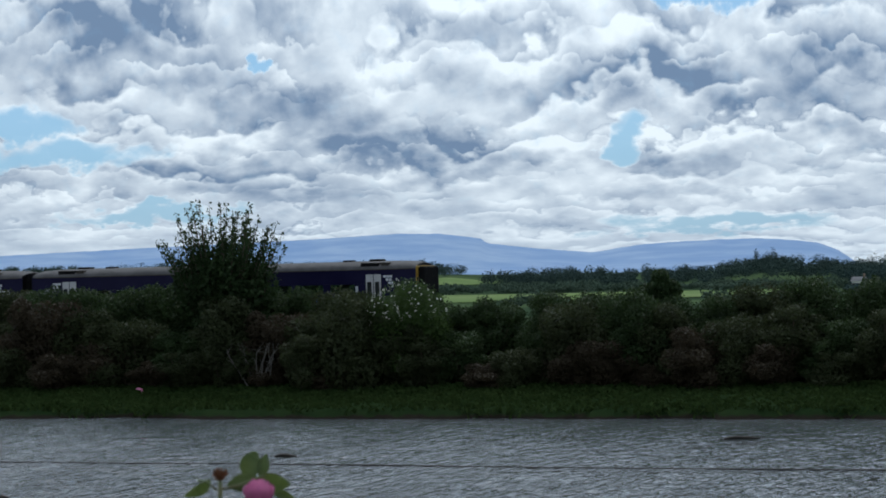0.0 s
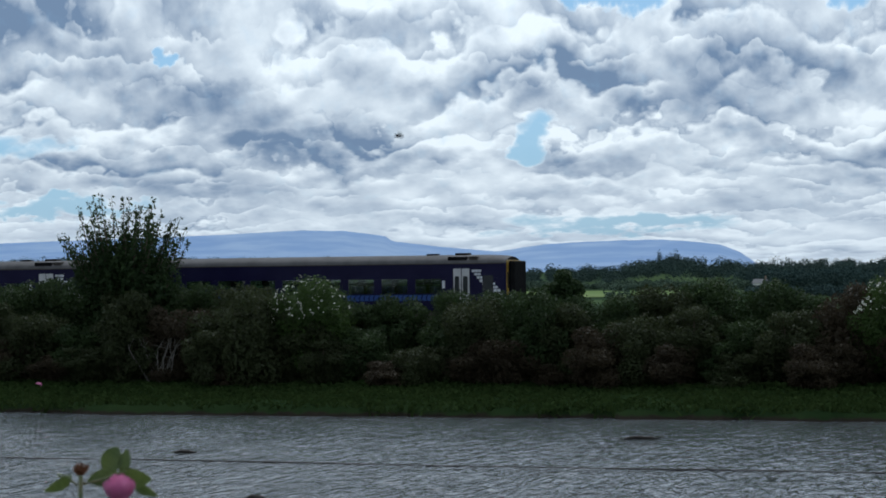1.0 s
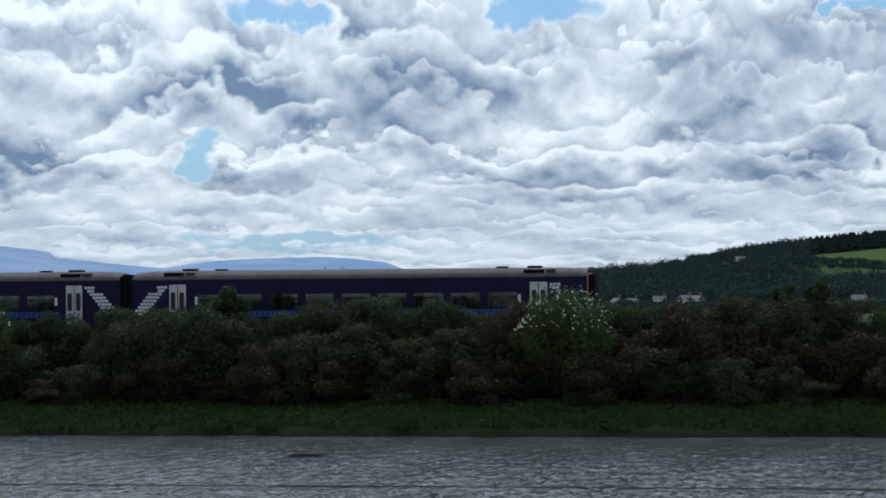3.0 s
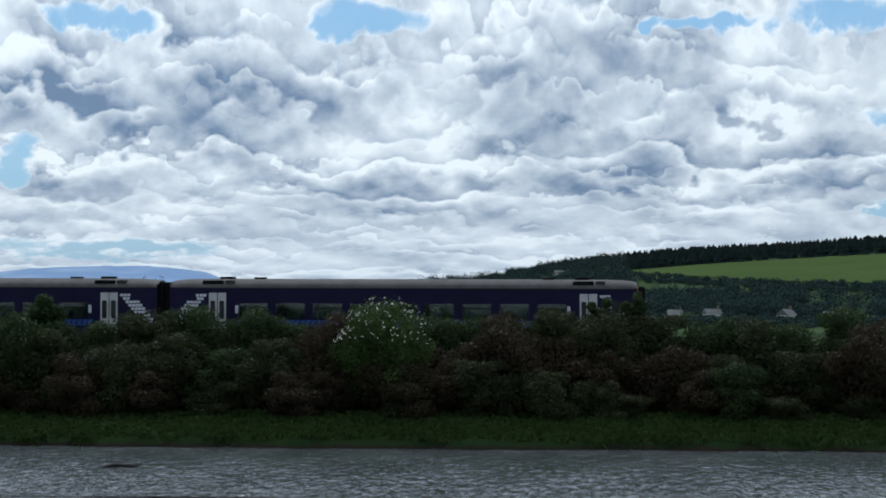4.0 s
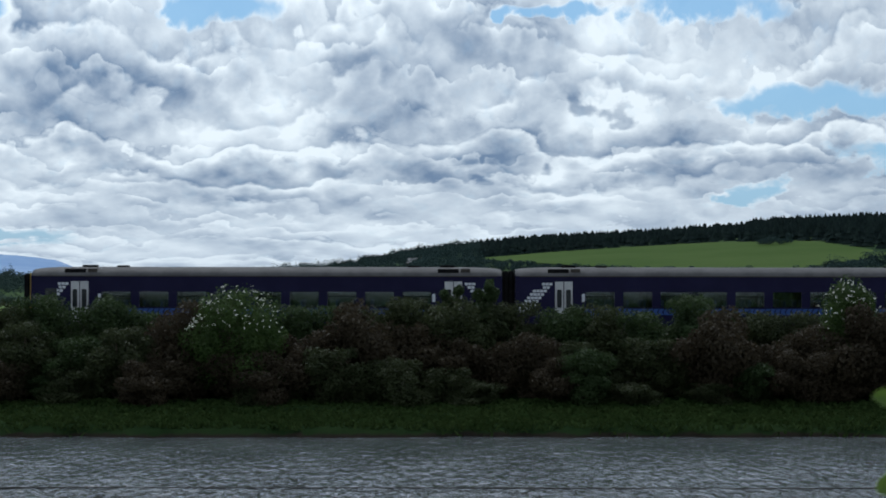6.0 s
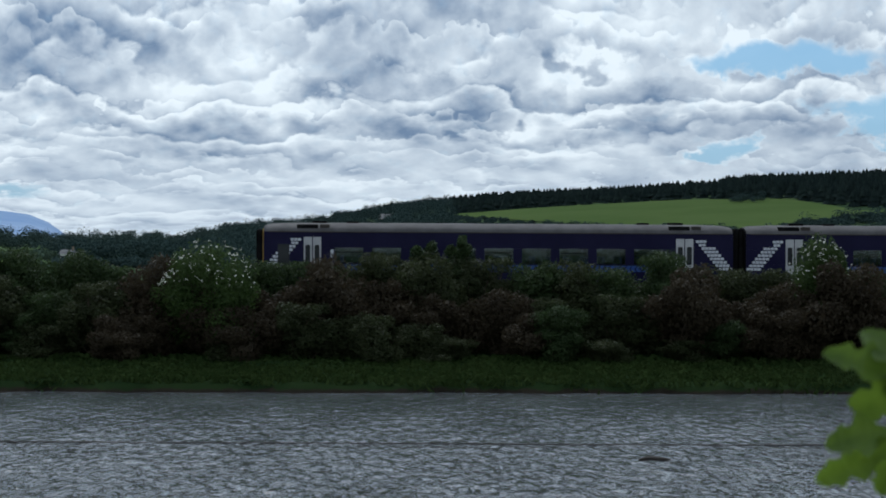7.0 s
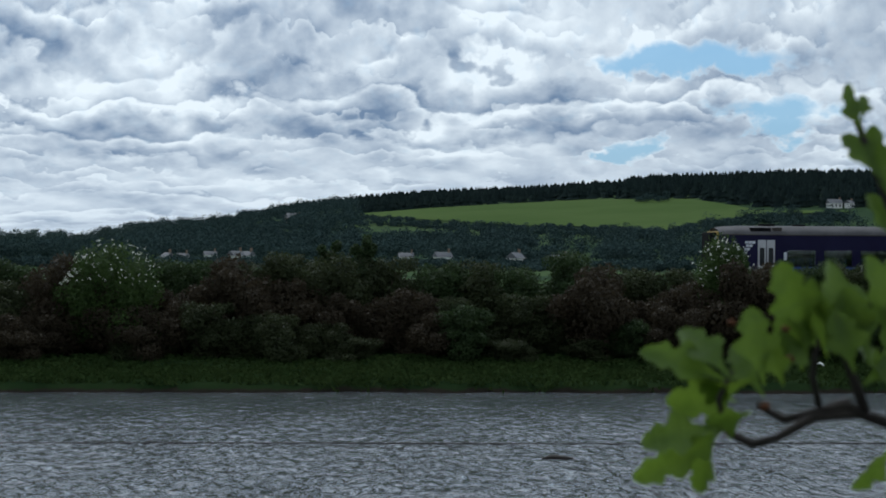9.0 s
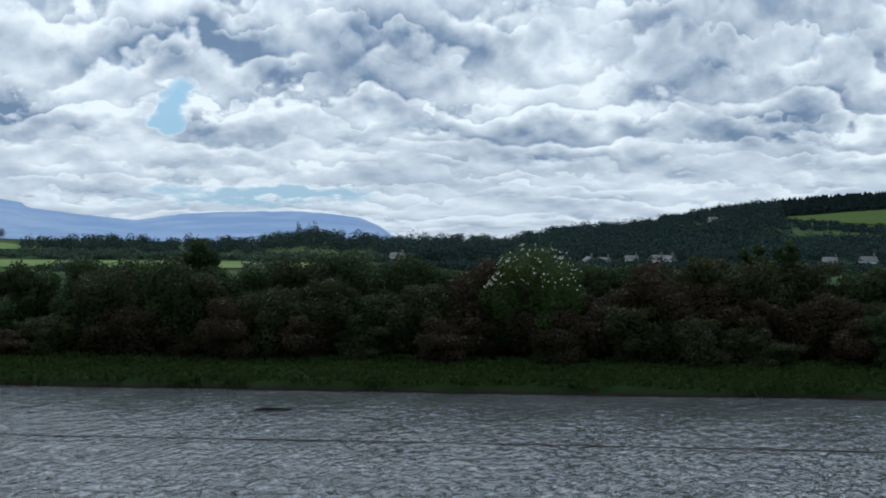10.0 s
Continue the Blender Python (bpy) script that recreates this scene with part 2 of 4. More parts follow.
M = {
    "ground": material("ground_grass", ground_surface),
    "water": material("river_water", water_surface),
    "mountain": material("hazed_far_mountain", mountain_surface),
    "pasture": material("pasture", pasture_surface),
    # Brighter than the pasture: the sunlight on these fields is in the colour.
    "sunlit_field": worn("sunlit_meadow", (0.105, 0.165, 0.050), (0.150, 0.200, 0.075), 0.95, 0.0, 0.01, 0.2, 0.0, 0.01, 1.1),
    "glass": material("tinted_glass", glass_surface),
    "navy": worn("navy_paint", (0.009, 0.008, 0.034), (0.013, 0.012, 0.044), 0.32, 0.0, 0.8, 12, 0.03, 0.003, 1.2),
    "grey_roof": worn("roof_grey", (0.085, 0.082, 0.084), (0.058, 0.056, 0.058), 0.7, 0.0, 1.2, 15, 0.08, 0.004, 1.2),
    "pale_door": worn("pale_door", (0.50, 0.50, 0.51), (0.42, 0.42, 0.43), 0.4, 0.0, 2.0, 20, 0.03, 0.003),
    "tile": worn("pale_tile", (0.62, 0.64, 0.68), (0.50, 0.52, 0.57), 0.4, 0.0, 2.0, 20, 0.03, 0.003),
    "bright_blue": worn("bright_blue", (0.013, 0.050, 0.20), (0.016, 0.065, 0.24), 0.4, 0.0, 2.0, 20, 0.03, 0.003),
    "yellow": worn("warning_yellow", (0.40, 0.25, 0.03), (0.30, 0.18, 0.03), 0.45, 0.0, 2.0, 20, 0.03, 0.003),
    "rubber": worn("black_rubber", (0.008, 0.008, 0.009), (0.014, 0.014, 0.014), 0.9, 0.0, 3.0, 25, 0.2, 0.005, 1.1),
    "steel": worn("dirty_steel", (0.09, 0.08, 0.07), (0.14, 0.11, 0.085), 0.6, 0.6, 3.0, 25, 0.2, 0.005),
    "under": worn("underframe_grime", (0.035, 0.030, 0.026), (0.060, 0.050, 0.040), 0.85, 0.0, 3.0, 25, 0.2, 0.005),
    "seat": worn("seat_fabric", (0.03, 0.05, 0.16), (0.05, 0.06, 0.18), 0.9, 0.0, 6.0, 40, 0.2, 0.003),
    "bark": worn("bark", (0.060, 0.045, 0.032), (0.11, 0.088, 0.066), 0.95, 0.0, 4.0, 40, 0.6, 0.01),
    "dead_wood": worn("bleached_wood", (0.085, 0.080, 0.072), (0.13, 0.122, 0.11), 0.9, 0.0, 4.0, 40, 0.5, 0.01),
    "wet_wood": worn("wet_wood", (0.022, 0.018, 0.014), (0.045, 0.036, 0.028), 0.6, 0.0, 4.0, 40, 0.5, 0.01),
    "render_white": worn("white_harling", (0.74, 0.73, 0.70), (0.62, 0.61, 0.58), 0.9, 0.0, 0.5, 4, 0.1, 0.01),
    "slate": worn("slate", (0.10, 0.105, 0.115), (0.14, 0.14, 0.145), 0.7, 0.0, 0.5, 4, 0.2, 0.01),
    "stone": worn("brown_stone", (0.17, 0.12, 0.09), (0.22, 0.16, 0.12), 0.9, 0.0, 0.5, 4, 0.2, 0.01),
    "dark_pane": worn("dark_pane", (0.02, 0.023, 0.026), (0.03, 0.033, 0.036), 0.15, 0.0, 1.0, 8, 0.0, 0.001),
    "leaf_green": foliage("hedge_leaf_green", (0.018, 0.034, 0.013), (0.035, 0.057, 0.020)),
    "leaf_olive": foliage("hedge_leaf_olive", (0.022, 0.030, 0.013), (0.040, 0.050, 0.021)),
    "leaf_red": foliage("hedge_leaf_russet", (0.027, 0.021, 0.013), (0.046, 0.036, 0.022)),
    "leaf_may": foliage("hawthorn_leaf", (0.021, 0.042, 0.011), (0.056, 0.094, 0.026)),
    "leaf_tree": foliage("tree_leaf", (0.012, 0.026, 0.009), (0.034, 0.058, 0.021)),
    "blossom": foliage("white_blossom", (0.70, 0.70, 0.60), (0.85, 0.85, 0.78), 0.3, 0.7),
    # Distance haze is put into the far woods' leaf colours as a blue tint.
    "wood_far_haze": foliage("far_wood_haze", (0.022, 0.040, 0.042), (0.048, 0.075, 0.068), 0.03, 1.0, 1.05),
    # Lighter leaves for trees on the plain: sun and haze painted in.
    "wood_sunlit": foliage("sunlit_wood", (0.042, 0.070, 0.056), (0.092, 0.128, 0.088), 0.03, 1.0, 1.05),
    # Skyline belt, a step paler: the haze tint is in this colour too.
    "wood_mid_haze": foliage("belt_wood_haze", (0.028, 0.048, 0.046), (0.058, 0.086, 0.074), 0.03, 1.0, 1.05),
    "conifer_far": foliage("far_conifer", (0.010, 0.017, 0.017), (0.020, 0.031, 0.027), 0.03, 1.0, 1.05),
    "grass": foliage("bank_grass", (0.017, 0.034, 0.010), (0.034, 0.054, 0.017), 0.15, 0.9, 1.05),
    "leaf_near": foliage("near_leaf", (0.020, 0.052, 0.007), (0.115, 0.185, 0.022), 0.40, 0.5, 1.35, 55.0),
    "leaf_rose": foliage("rose_leaf", (0.030, 0.060, 0.020), (0.095, 0.125, 0.035), 0.3, 0.45, 1.35, 50.0),
    "petal": foliage("pink_petal", (0.52, 0.10, 0.27), (0.74, 0.26, 0.45), 0.3, 0.6, 1.3, 90.0),
    "wilted": foliage("wilted_brown", (0.055, 0.022, 0.013), (0.12, 0.050, 0.025), 0.2, 0.8),
    "stem": worn("green_stem", (0.10, 0.14, 0.05), (0.16, 0.13, 0.06), 0.6, 0.0, 40, 300, 0.2, 0.001),
    "twig": worn("lichen_twig", (0.016, 0.012, 0.010), (0.045, 0.037, 0.030), 0.9, 0.0, 60, 400, 0.6, 0.002),
}


# ---- mesh helpers ----
def mesh_part(name, verts, faces, mat, parent=None, label="", smooth=False):
    me = bpy.data.meshes.new(name)
    me.from_pydata([tuple(v) for v in verts], [], [tuple(f) for f in faces])
    me.materials.append(mat)
    if smooth:
        me.polygons.foreach_set("use_smooth", [True] * len(me.polygons))
    me.update()
    ob = new(name, me)
    ob.parent = parent
    return tagged(ob, label) if label else ob


def part(name, bm, mat, parent=None, label="", smooth=False):
    """Links a bmesh as one mesh object under a thing or a part."""
    me = bpy.data.meshes.new(name)
    bm.to_mesh(me)
    bm.free()
    me.materials.append(mat)
    if smooth:
        me.polygons.foreach_set("use_smooth", [True] * len(me.polygons))
    ob = new(name, me)
    ob.parent = parent
    return tagged(ob, label) if label else ob


def box(bm, x0, x1, y0, y1, z0, z1, bevel=0.0):
    made = bmesh.ops.create_cube(bm, size=1.0, matrix=Matrix.Translation(((x0 + x1) / 2, (y0 + y1) / 2, (z0 + z1) / 2)) @ Matrix.Diagonal((x1 - x0, y1 - y0, z1 - z0, 1)))
    if bevel:
        edges = list({e for v in made["verts"] for e in v.link_edges})
        bmesh.ops.bevel(bm, geom=edges, offset=bevel, segments=2, affect="EDGES", profile=0.6)
    return bm


def boxed(name, dims, mat, parent, bevel=0.0, label=""):
    return part(name, box(bmesh.new(), *dims, bevel), mat, parent, label)


def tube_data(points, radii, sides=6):
    """A tapering tube through points."""
    verts, faces = [], []
    pts = [Vector(p) for p in points]
    for i, p in enumerate(pts):
        way = (pts[min(i + 1, len(pts) - 1)] - pts[max(i - 1, 0)]).normalized()
        side = way.orthogonal().normalized()
        other = way.cross(side)
        for k in range(sides):
            a = 2 * math.pi * k / sides
            verts.append(p + (side * math.cos(a) + other * math.sin(a)) * radii[i])
    for i in range(len(pts) - 1):
        for k in range(sides):
            a, b = i * sides + k, i * sides + (k + 1) % sides
            faces.append((a, b, b + sides, a + sides))
    faces.append(tuple(range(sides))[::-1])
    faces.append(tuple(range((len(pts) - 1) * sides, len(pts) * sides)))
    return verts, faces


def merged(pieces):
    verts, faces = [], []
    for v, f in pieces:
        o = len(verts)
        verts.extend(v)
        faces.extend(tuple(i + o for i in face) for face in f)
    return verts, faces


def leaf_cloud(rng, lumps, count, size, droop=0.0, small=False):
    """Folded leaves, or small three-cornered ones, scattered through and over lumps (x, y, z, rx, ry, rz)."""
    lumps = np.array(lumps)
    weight = (lumps[:, 3] * lumps[:, 4] * lumps[:, 5]) ** 0.67
    pick = rng.choice(len(lumps), count, p=weight / weight.sum())
    way = rng.normal(size=(count, 3))
    way /= np.linalg.norm(way, axis=1)[:, None]
    depth = rng.uniform(0.35, 1.0, count) ** 0.45 * rng.uniform(0.88, 1.14, count)
    centre = lumps[pick, :3] + way * depth[:, None] * lumps[pick, 3:]
    normal = way + rng.normal(size=(count, 3)) * 0.7
    normal[:, 2] += 0.12
    normal /= np.linalg.norm(normal, axis=1)[:, None]
    along = np.cross(normal, rng.normal(size=(count, 3)))
    along[:, 2] -= droop
    along /= np.linalg.norm(along, axis=1)[:, None]
    across = np.cross(normal, along)
    s = size * rng.uniform(0.6, 1.35, count)[:, None]
    if small:
        corners = np.stack([centre - along * s, centre + along * s * 0.6 + across * s * 0.6, centre + along * s * 0.6 - across * s * 0.6 + normal * s * 0.3], 1)
        return corners.reshape(-1, 3), np.arange(count * 3).reshape(-1, 3)
    corners = np.stack([centre - along * s, centre + across * s * 0.48 + normal * s * 0.15, centre + along * s, centre - across * s * 0.48 + normal * s * 0.15], 1)
    return corners.reshape(-1, 3), np.arange(count * 4).reshape(-1, 4)


# ---- ground, river, hills ----
RIDGE = [(-60, 0.1), (-6, 0.1), (-4.4, 0.30), (-2.6, 0.50), (-1.1, 0.76), (0, 0.97), (3, 1.27), (6.2, 1.43), (9.7, 1.68), (13.4, 1.82), (16, 1.84), (30, 1.7), (60, 0.9)]
LEFT = [(-60, 9.0), (-30, 8.0), (-24, 6.5), (-20.5, 5.5), (-18.5, 1.0), (-14, -1.0), (-12.6, 0.2), (-11.7, 3.4), (-10.6, 3.6), (-9.4, 2.4), (-8.8, 1.6), (-5, 2.5), (-2, 0.5), (0, 0.0), (60, 0.0)]


def soft(t):
    t = np.clip(t, 0, 1)
    return t * t * (3 - 2 * t)


def land(x, y):
    """Height of the ground."""
    x, y = np.asarray(x, float), np.asarray(y, float)
    line = [-400, -8, 2.5, 6, 12, 14.5, 40, 80, 83.8, 84.05, 84.6, 87.5, 92, 95.5, 98.2, 99.6, 105.4, 108, 114, 200, 450, 5000]
    tops = [4.4, 4.5, 4.6, 4.4, 0.5, -0.8, -1.6, -1.0, -0.25, 0.30, 0.42, 0.62, 1.05, 1.9, 2.75, 2.86, 2.86, 2.2, 1.55, 1.5, -1.5, -1.5]
    z = np.interp(y, line, tops)
    far, az = np.hypot(x, y), np.degrees(np.arctan2(x, np.maximum(y, 1e-3)))
    crest = EYE + 1500 * np.tan(np.radians(np.interp(az, [a for a, _ in RIDGE], [e for _, e in RIDGE]))) - 7.5 - 1.6
    z = z + soft((far - 640) / 860) * np.maximum(crest + 3.0, 0) * (y > 0) - soft((far - 1700) / 1500) * np.maximum(crest, 0) * 0.8 * (y > 0)
    z = z + soft((far - 750) / 350) * np.interp(az, [a for a, _ in LEFT], [h for _, h in LEFT]) * (y > 0)
    return z


def bank_line(x):
    """How far the river bank's edge strays from a straight line."""
    return noise.noise((x * 0.16, 0.0, 1.0)) * 1.1 + noise.noise((x * 0.7, 0.0, 5.0)) * 0.45


def ground():
    ys = np.concatenate([np.linspace(-400, -20, 8), np.linspace(-8, 16, 17), np.linspace(20, 80, 7), np.linspace(82, 116, 69), np.geomspace(120, 4900, 70)])
    us = np.linspace(-1, 1, 601)
    verts = []
    for y in ys:
        x = us * (110 + abs(y) * 0.9)
        jitter = np.array([noise.noise((a * 0.45, y * 0.8, 3.1)) * 0.10 + noise.noise((a * 0.11, y * 0.3, 7.7)) * 0.10 for a in x]) if 81 < y < 97 else 0.0
        wander = np.array([bank_line(float(a)) for a in x]) if 81 < y < 90 else 0.0
        z = land(x, np.full_like(x, y) + wander) + jitter
        verts.extend(zip(x, np.full_like(x, y), z))
    n = len(us)
    faces = [(r * n + c, r * n + c + 1, (r + 1) * n + c + 1, (r + 1) * n + c) for r in range(len(ys) - 1) for c in range(n - 1)]
    ob = mesh_part("ground", verts, faces, M["ground"], smooth=True)
    tagged(ob, "rough green grass bank and flat farmland beyond the river", "ground", kind="structure")


ground()


def river():
    """The water as one sheet: small wind ripples where the camera looks, plain beyond."""
    xs = np.concatenate([[-240, -150, -90], np.arange(-66, 34, 0.11), [60, 120, 240]])
    ys = np.concatenate([[11, 25, 38], np.arange(44, 86.2, 0.30)])
    gx, gy = np.meshgrid(xs, ys)
    rng = np.random.default_rng(4)
    z = np.zeros_like(gx)
    for k in range(46):
        turn, size = rng.normal(0.35, 0.7), rng.uniform(0.35, 1.1)
        kx, ky = 2 * math.pi / size * math.sin(turn), 2 * math.pi / (size * 1.5) * math.cos(turn)
        z += size ** 0.9 * np.sin(kx * gx + ky * gy + rng.uniform(0, 6.28) + 0.9 * np.sin(gx * rng.uniform(0.05, 0.4) + rng.uniform(0, 6)))
    z += rng.normal(0, 1.6, z.shape)
    inner = (gx > -66.5) & (gx < 34.5) & (gy > 43)
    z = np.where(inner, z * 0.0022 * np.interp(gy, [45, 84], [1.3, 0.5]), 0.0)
    verts = np.stack([gx, gy, z], -1).reshape(-1, 3)
    n = len(xs)
    a = (np.arange(len(ys) - 1)[:, None] * n + np.arange(n - 1)[None]).reshape(-1)
    return mesh_part("water", verts.tolist(), np.stack([a, a + 1, a + n + 1, a + n], 1).tolist(), M["water"], smooth=True)


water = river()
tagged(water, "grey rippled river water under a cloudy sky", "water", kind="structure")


def far_at(az, el, lo, hi):
    """How far off the ground shows at that azimuth and elevation."""
    r = np.linspace(lo, hi, 400)
    a = radians(az)
    e = np.degrees(np.arctan2(land(r * math.sin(a), r * math.cos(a)) - EYE, r))
    hit = np.nonzero(e >= el)[0]
    return float(r[hit[0]]) if len(hit) else hi


def field(name, edges, lo, hi, mat, label, lift=0.5):
    """A field draped on the hill between a lower and an upper edge: azimuth, lower and upper elevation."""
    az = np.linspace(edges[0][0], edges[-1][0], 50)
    low = np.interp(az, [e[0] for e in edges], [e[1] for e in edges])
    top = np.interp(az, [e[0] for e in edges], [e[2] for e in edges])
    verts = []
    for a, b, c in zip(az, low, top):
        for r in np.linspace(far_at(a, b, lo, hi), far_at(a, c, lo, hi), 14):
            x, y = r * math.sin(radians(a)), r * math.cos(radians(a))
            verts.append((x, y, float(land(x, y)) + lift))
    faces = [(i * 14 + j, (i + 1) * 14 + j, (i + 1) * 14 + j + 1, i * 14 + j + 1) for i in range(49) for j in range(13)]
    return tagged(mesh_part(name, verts, faces, mat, smooth=True), label, "field", kind="structure")


HILL_FIELD = [(1.7, 0.60, 0.66), (2.7, 0.56, 0.74), (3.6, 0.50, 0.82), (5.6, 0.38, 0.95), (7.9, 0.34, 1.08), (10.2, 0.26, 1.12), (10.8, 0.45, 1.11), (12.1, 0.62, 0.92), (12.6, 0.70, 0.80), (15, 0.78, 0.82)]
PLAIN_FIELD = [(-22, -0.82, -0.60), (-17, -0.82, -0.63), (-13, -0.82, -0.64), (-9.5, -0.82, -0.66)]
SLOPE_FIELD = [(-21, -0.33, -0.14), (-19.2, -0.33, -0.11), (-18, -0.30, -0.20)]
field("field", HILL_FIELD, 660, 1500, M["pasture"], "bright green pasture on the hillside below the pine wood")
field("field", PLAIN_FIELD, 300, 800, M["sunlit_field"], "flat field in sunlit light green beyond the railway", 0.25)
field("field", SLOPE_FIELD, 650, 1100, M["sunlit_field"], "sloping field in sunlit pale green between tree belts", 0.3)


def open_land(az, r):
    """True where a field keeps the slope free of trees."""
    x, y = r * math.sin(radians(az)), r * math.cos(radians(az))
    el = math.degrees(math.atan2(float(land(x, y)) - EYE, r))
    for rows in (HILL_FIELD, PLAIN_FIELD, SLOPE_FIELD):
        if rows[0][0] < az < rows[-1][0]:
            at = [e[0] for e in rows]
            if np.interp(az, at, [e[1] for e in rows]) - (0.18 if rows is HILL_FIELD else 0.05) < el < np.interp(az, at, [e[2] for e in rows]) + 0.01:
                return True
    return False



def mountains():
    crest = [(-42, 0.5), (-34, 0.7), (-28, 0.9), (-24.7, 0.99), (-23.5, 1.03), (-22.2, 1.09), (-21.3, 1.13), (-20.05, 1.1), (-18.97, 0.95), (-18.75, 0.8), (-17.4, 0.63), (-15.9, 0.49),
             (-14.65, 0.67), (-13.6, 0.72), (-12.5, 0.75), (-11.4, 0.76), (-10.4, 0.68), (-9.8, 0.59), (-9.3, 0.40), (-8.8, 0.04), (-8, -0.3)]
    az = np.linspace(-42, -8, 240)
    top = np.interp(az, [a for a, _ in crest], [e for _, e in crest])
    verts = []
    for a, e in zip(az, top):
        e += 0.012 * noise.noise((a * 3.0, 0, 0)) + 0.006 * noise.noise((a * 9.0, 2, 0))
        for k in range(9):
            f = k / 8
            r = 3500 + 1100 * f
            fold = 1 + 0.07 * noise.noise((a * 1.1, f * 2.0, 5)) * (1 - f) * f * 4
            h = EYE + 4600 * math.tan(radians(e)) * f ** 1.3 * fold - (1 - f) * 10
            verts.append((r * math.sin(radians(a)), r * math.cos(radians(a)), h))
    faces = [(i * 9 + j, (i + 1) * 9 + j, (i + 1) * 9 + j + 1, i * 9 + j + 1) for i in range(239) for j in range(8)]
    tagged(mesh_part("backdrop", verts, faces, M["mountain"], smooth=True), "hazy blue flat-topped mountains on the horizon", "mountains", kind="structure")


mountains()


# ---- far woods ----
def round_tree(rng, x, y, z, h, w):
    """A far crown: a few lumps of foliage, ragged at the edge."""
    lumps = [(x + rng.normal() * w * 0.16, y + rng.normal() * w * 0.16, z + h * rng.uniform(0.3, 0.62), w * rng.uniform(0.2, 0.34), w * 0.3, h * rng.uniform(0.18, 0.34)) for _ in range(4)]
    v, f = leaf_cloud(rng, lumps, 300, 0.42, small=True)
    return [(v.tolist(), f.tolist())]


def fir_tree(rng, x, y, z, h, w):
    """A far conifer in three ragged tiers."""
    v, f = [], []
    for tier in range(3):
        b, t = z + h * (0.05 + 0.27 * tier), z + h * (0.50 + 0.25 * tier)
        r = w * 0.5 * (1 - 0.27 * tier)
        o = len(v)
        for i in range(7):
            a = 2 * math.pi * i / 7 + tier
            q = r * rng.uniform(0.65, 1.25)
            v.append((x + q * math.cos(a), y + q * math.sin(a), b + rng.normal() * h * 0.03))
        v.append((x, y, t))
        f += [(o + i, o + (i + 1) % 7, o + 7) for i in range(7)]
    return [(v, f)]


def wood(name, label, mat, trees, maker, seed):
    rng = np.random.default_rng(seed)
    pieces = []
    for az, r, h, w in trees(rng):
        if name != "copse" and r > 480 and open_land(az, r):
            continue
        x, y = r * math.sin(radians(az)), r * math.cos(radians(az))
        pieces += maker(rng, x, y, float(land(x, y)) - 0.3, h, w)
    tagged(mesh_part(name, *merged(pieces), mat), label, "woodland", kind="stuff")


def scatter(count, az0, az1, r0, r1, h0, h1, w0, w1):
    def trees(rng):
        for _ in range(count):
            yield rng.uniform(az0, az1), rng.uniform(r0, r1), rng.uniform(h0, h1), rng.uniform(w0, w1)
    return trees


wood("pine_wood", "dark pine wood along the hill crest", M["conifer_far"], lambda rng: [*scatter(1100, -1.6, 19, 1440, 1540, 5.5, 9.5, 5, 8)(rng), *scatter(1500, 9, 19, 1080, 1480, 8, 11, 6, 9)(rng), *scatter(700, 1.7, 9.5, 1180, 1450, 6, 9, 6, 9)(rng)], fir_tree, 11)
wood("broadleaf_wood", "dark broadleaf wood on the hill slope", M["wood_far_haze"], lambda rng: [*scatter(700, -4.6, 1.8, 760, 1490, 5, 12, 6, 12)(rng), *scatter(700, -9, 19, 640, 880, 6, 9.5, 8, 13)(rng),
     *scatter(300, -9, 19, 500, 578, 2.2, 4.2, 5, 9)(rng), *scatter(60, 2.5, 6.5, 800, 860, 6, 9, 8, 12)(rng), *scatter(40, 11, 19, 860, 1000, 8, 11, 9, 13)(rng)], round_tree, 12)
wood("tree_belt", "hazy belts of trees along the far edge of the plain", M["wood_mid_haze"], lambda rng: [*scatter(620, -34, -3, 880, 1150, 5, 11, 7, 13)(rng), *scatter(110, -34, -18.8, 1150, 1300, 8, 11, 9, 14)(rng), *scatter(40, -9, -3.5, 1050, 1200, 7, 10, 8, 12)(rng),
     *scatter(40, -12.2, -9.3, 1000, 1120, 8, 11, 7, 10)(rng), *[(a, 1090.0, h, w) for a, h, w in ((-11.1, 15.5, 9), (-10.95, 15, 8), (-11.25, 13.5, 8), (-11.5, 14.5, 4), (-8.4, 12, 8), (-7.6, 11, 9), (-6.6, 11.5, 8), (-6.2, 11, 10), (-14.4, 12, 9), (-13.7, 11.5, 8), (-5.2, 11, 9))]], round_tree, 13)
wood("tree_belt", "sunlit green trees and hedgerows between the fields", M["wood_sunlit"], lambda rng: [*scatter(60, -19, -4, 640, 760, 3, 5, 6, 10)(rng), *scatter(70, -21.5, -15.5, 690, 800, 3, 5.5, 6, 10)(rng), *scatter(50, -15.5, -9, 700, 800, 2.5, 4.5, 6, 10)(rng),
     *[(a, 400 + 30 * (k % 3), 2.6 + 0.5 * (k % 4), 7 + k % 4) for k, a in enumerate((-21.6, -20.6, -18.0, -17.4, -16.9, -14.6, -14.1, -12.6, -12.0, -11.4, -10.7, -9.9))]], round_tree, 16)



wood("copse", "small clump of trees in the hillside pasture", M["wood_far_haze"], lambda rng: [(9.3 + 0.16 * k, 1150 + 12 * (k % 2), 5.5 + k % 3, 9) for k in range(6)], lambda rng, x, y, z, h, w: round_tree(rng, x, y, z, h, w), 14)
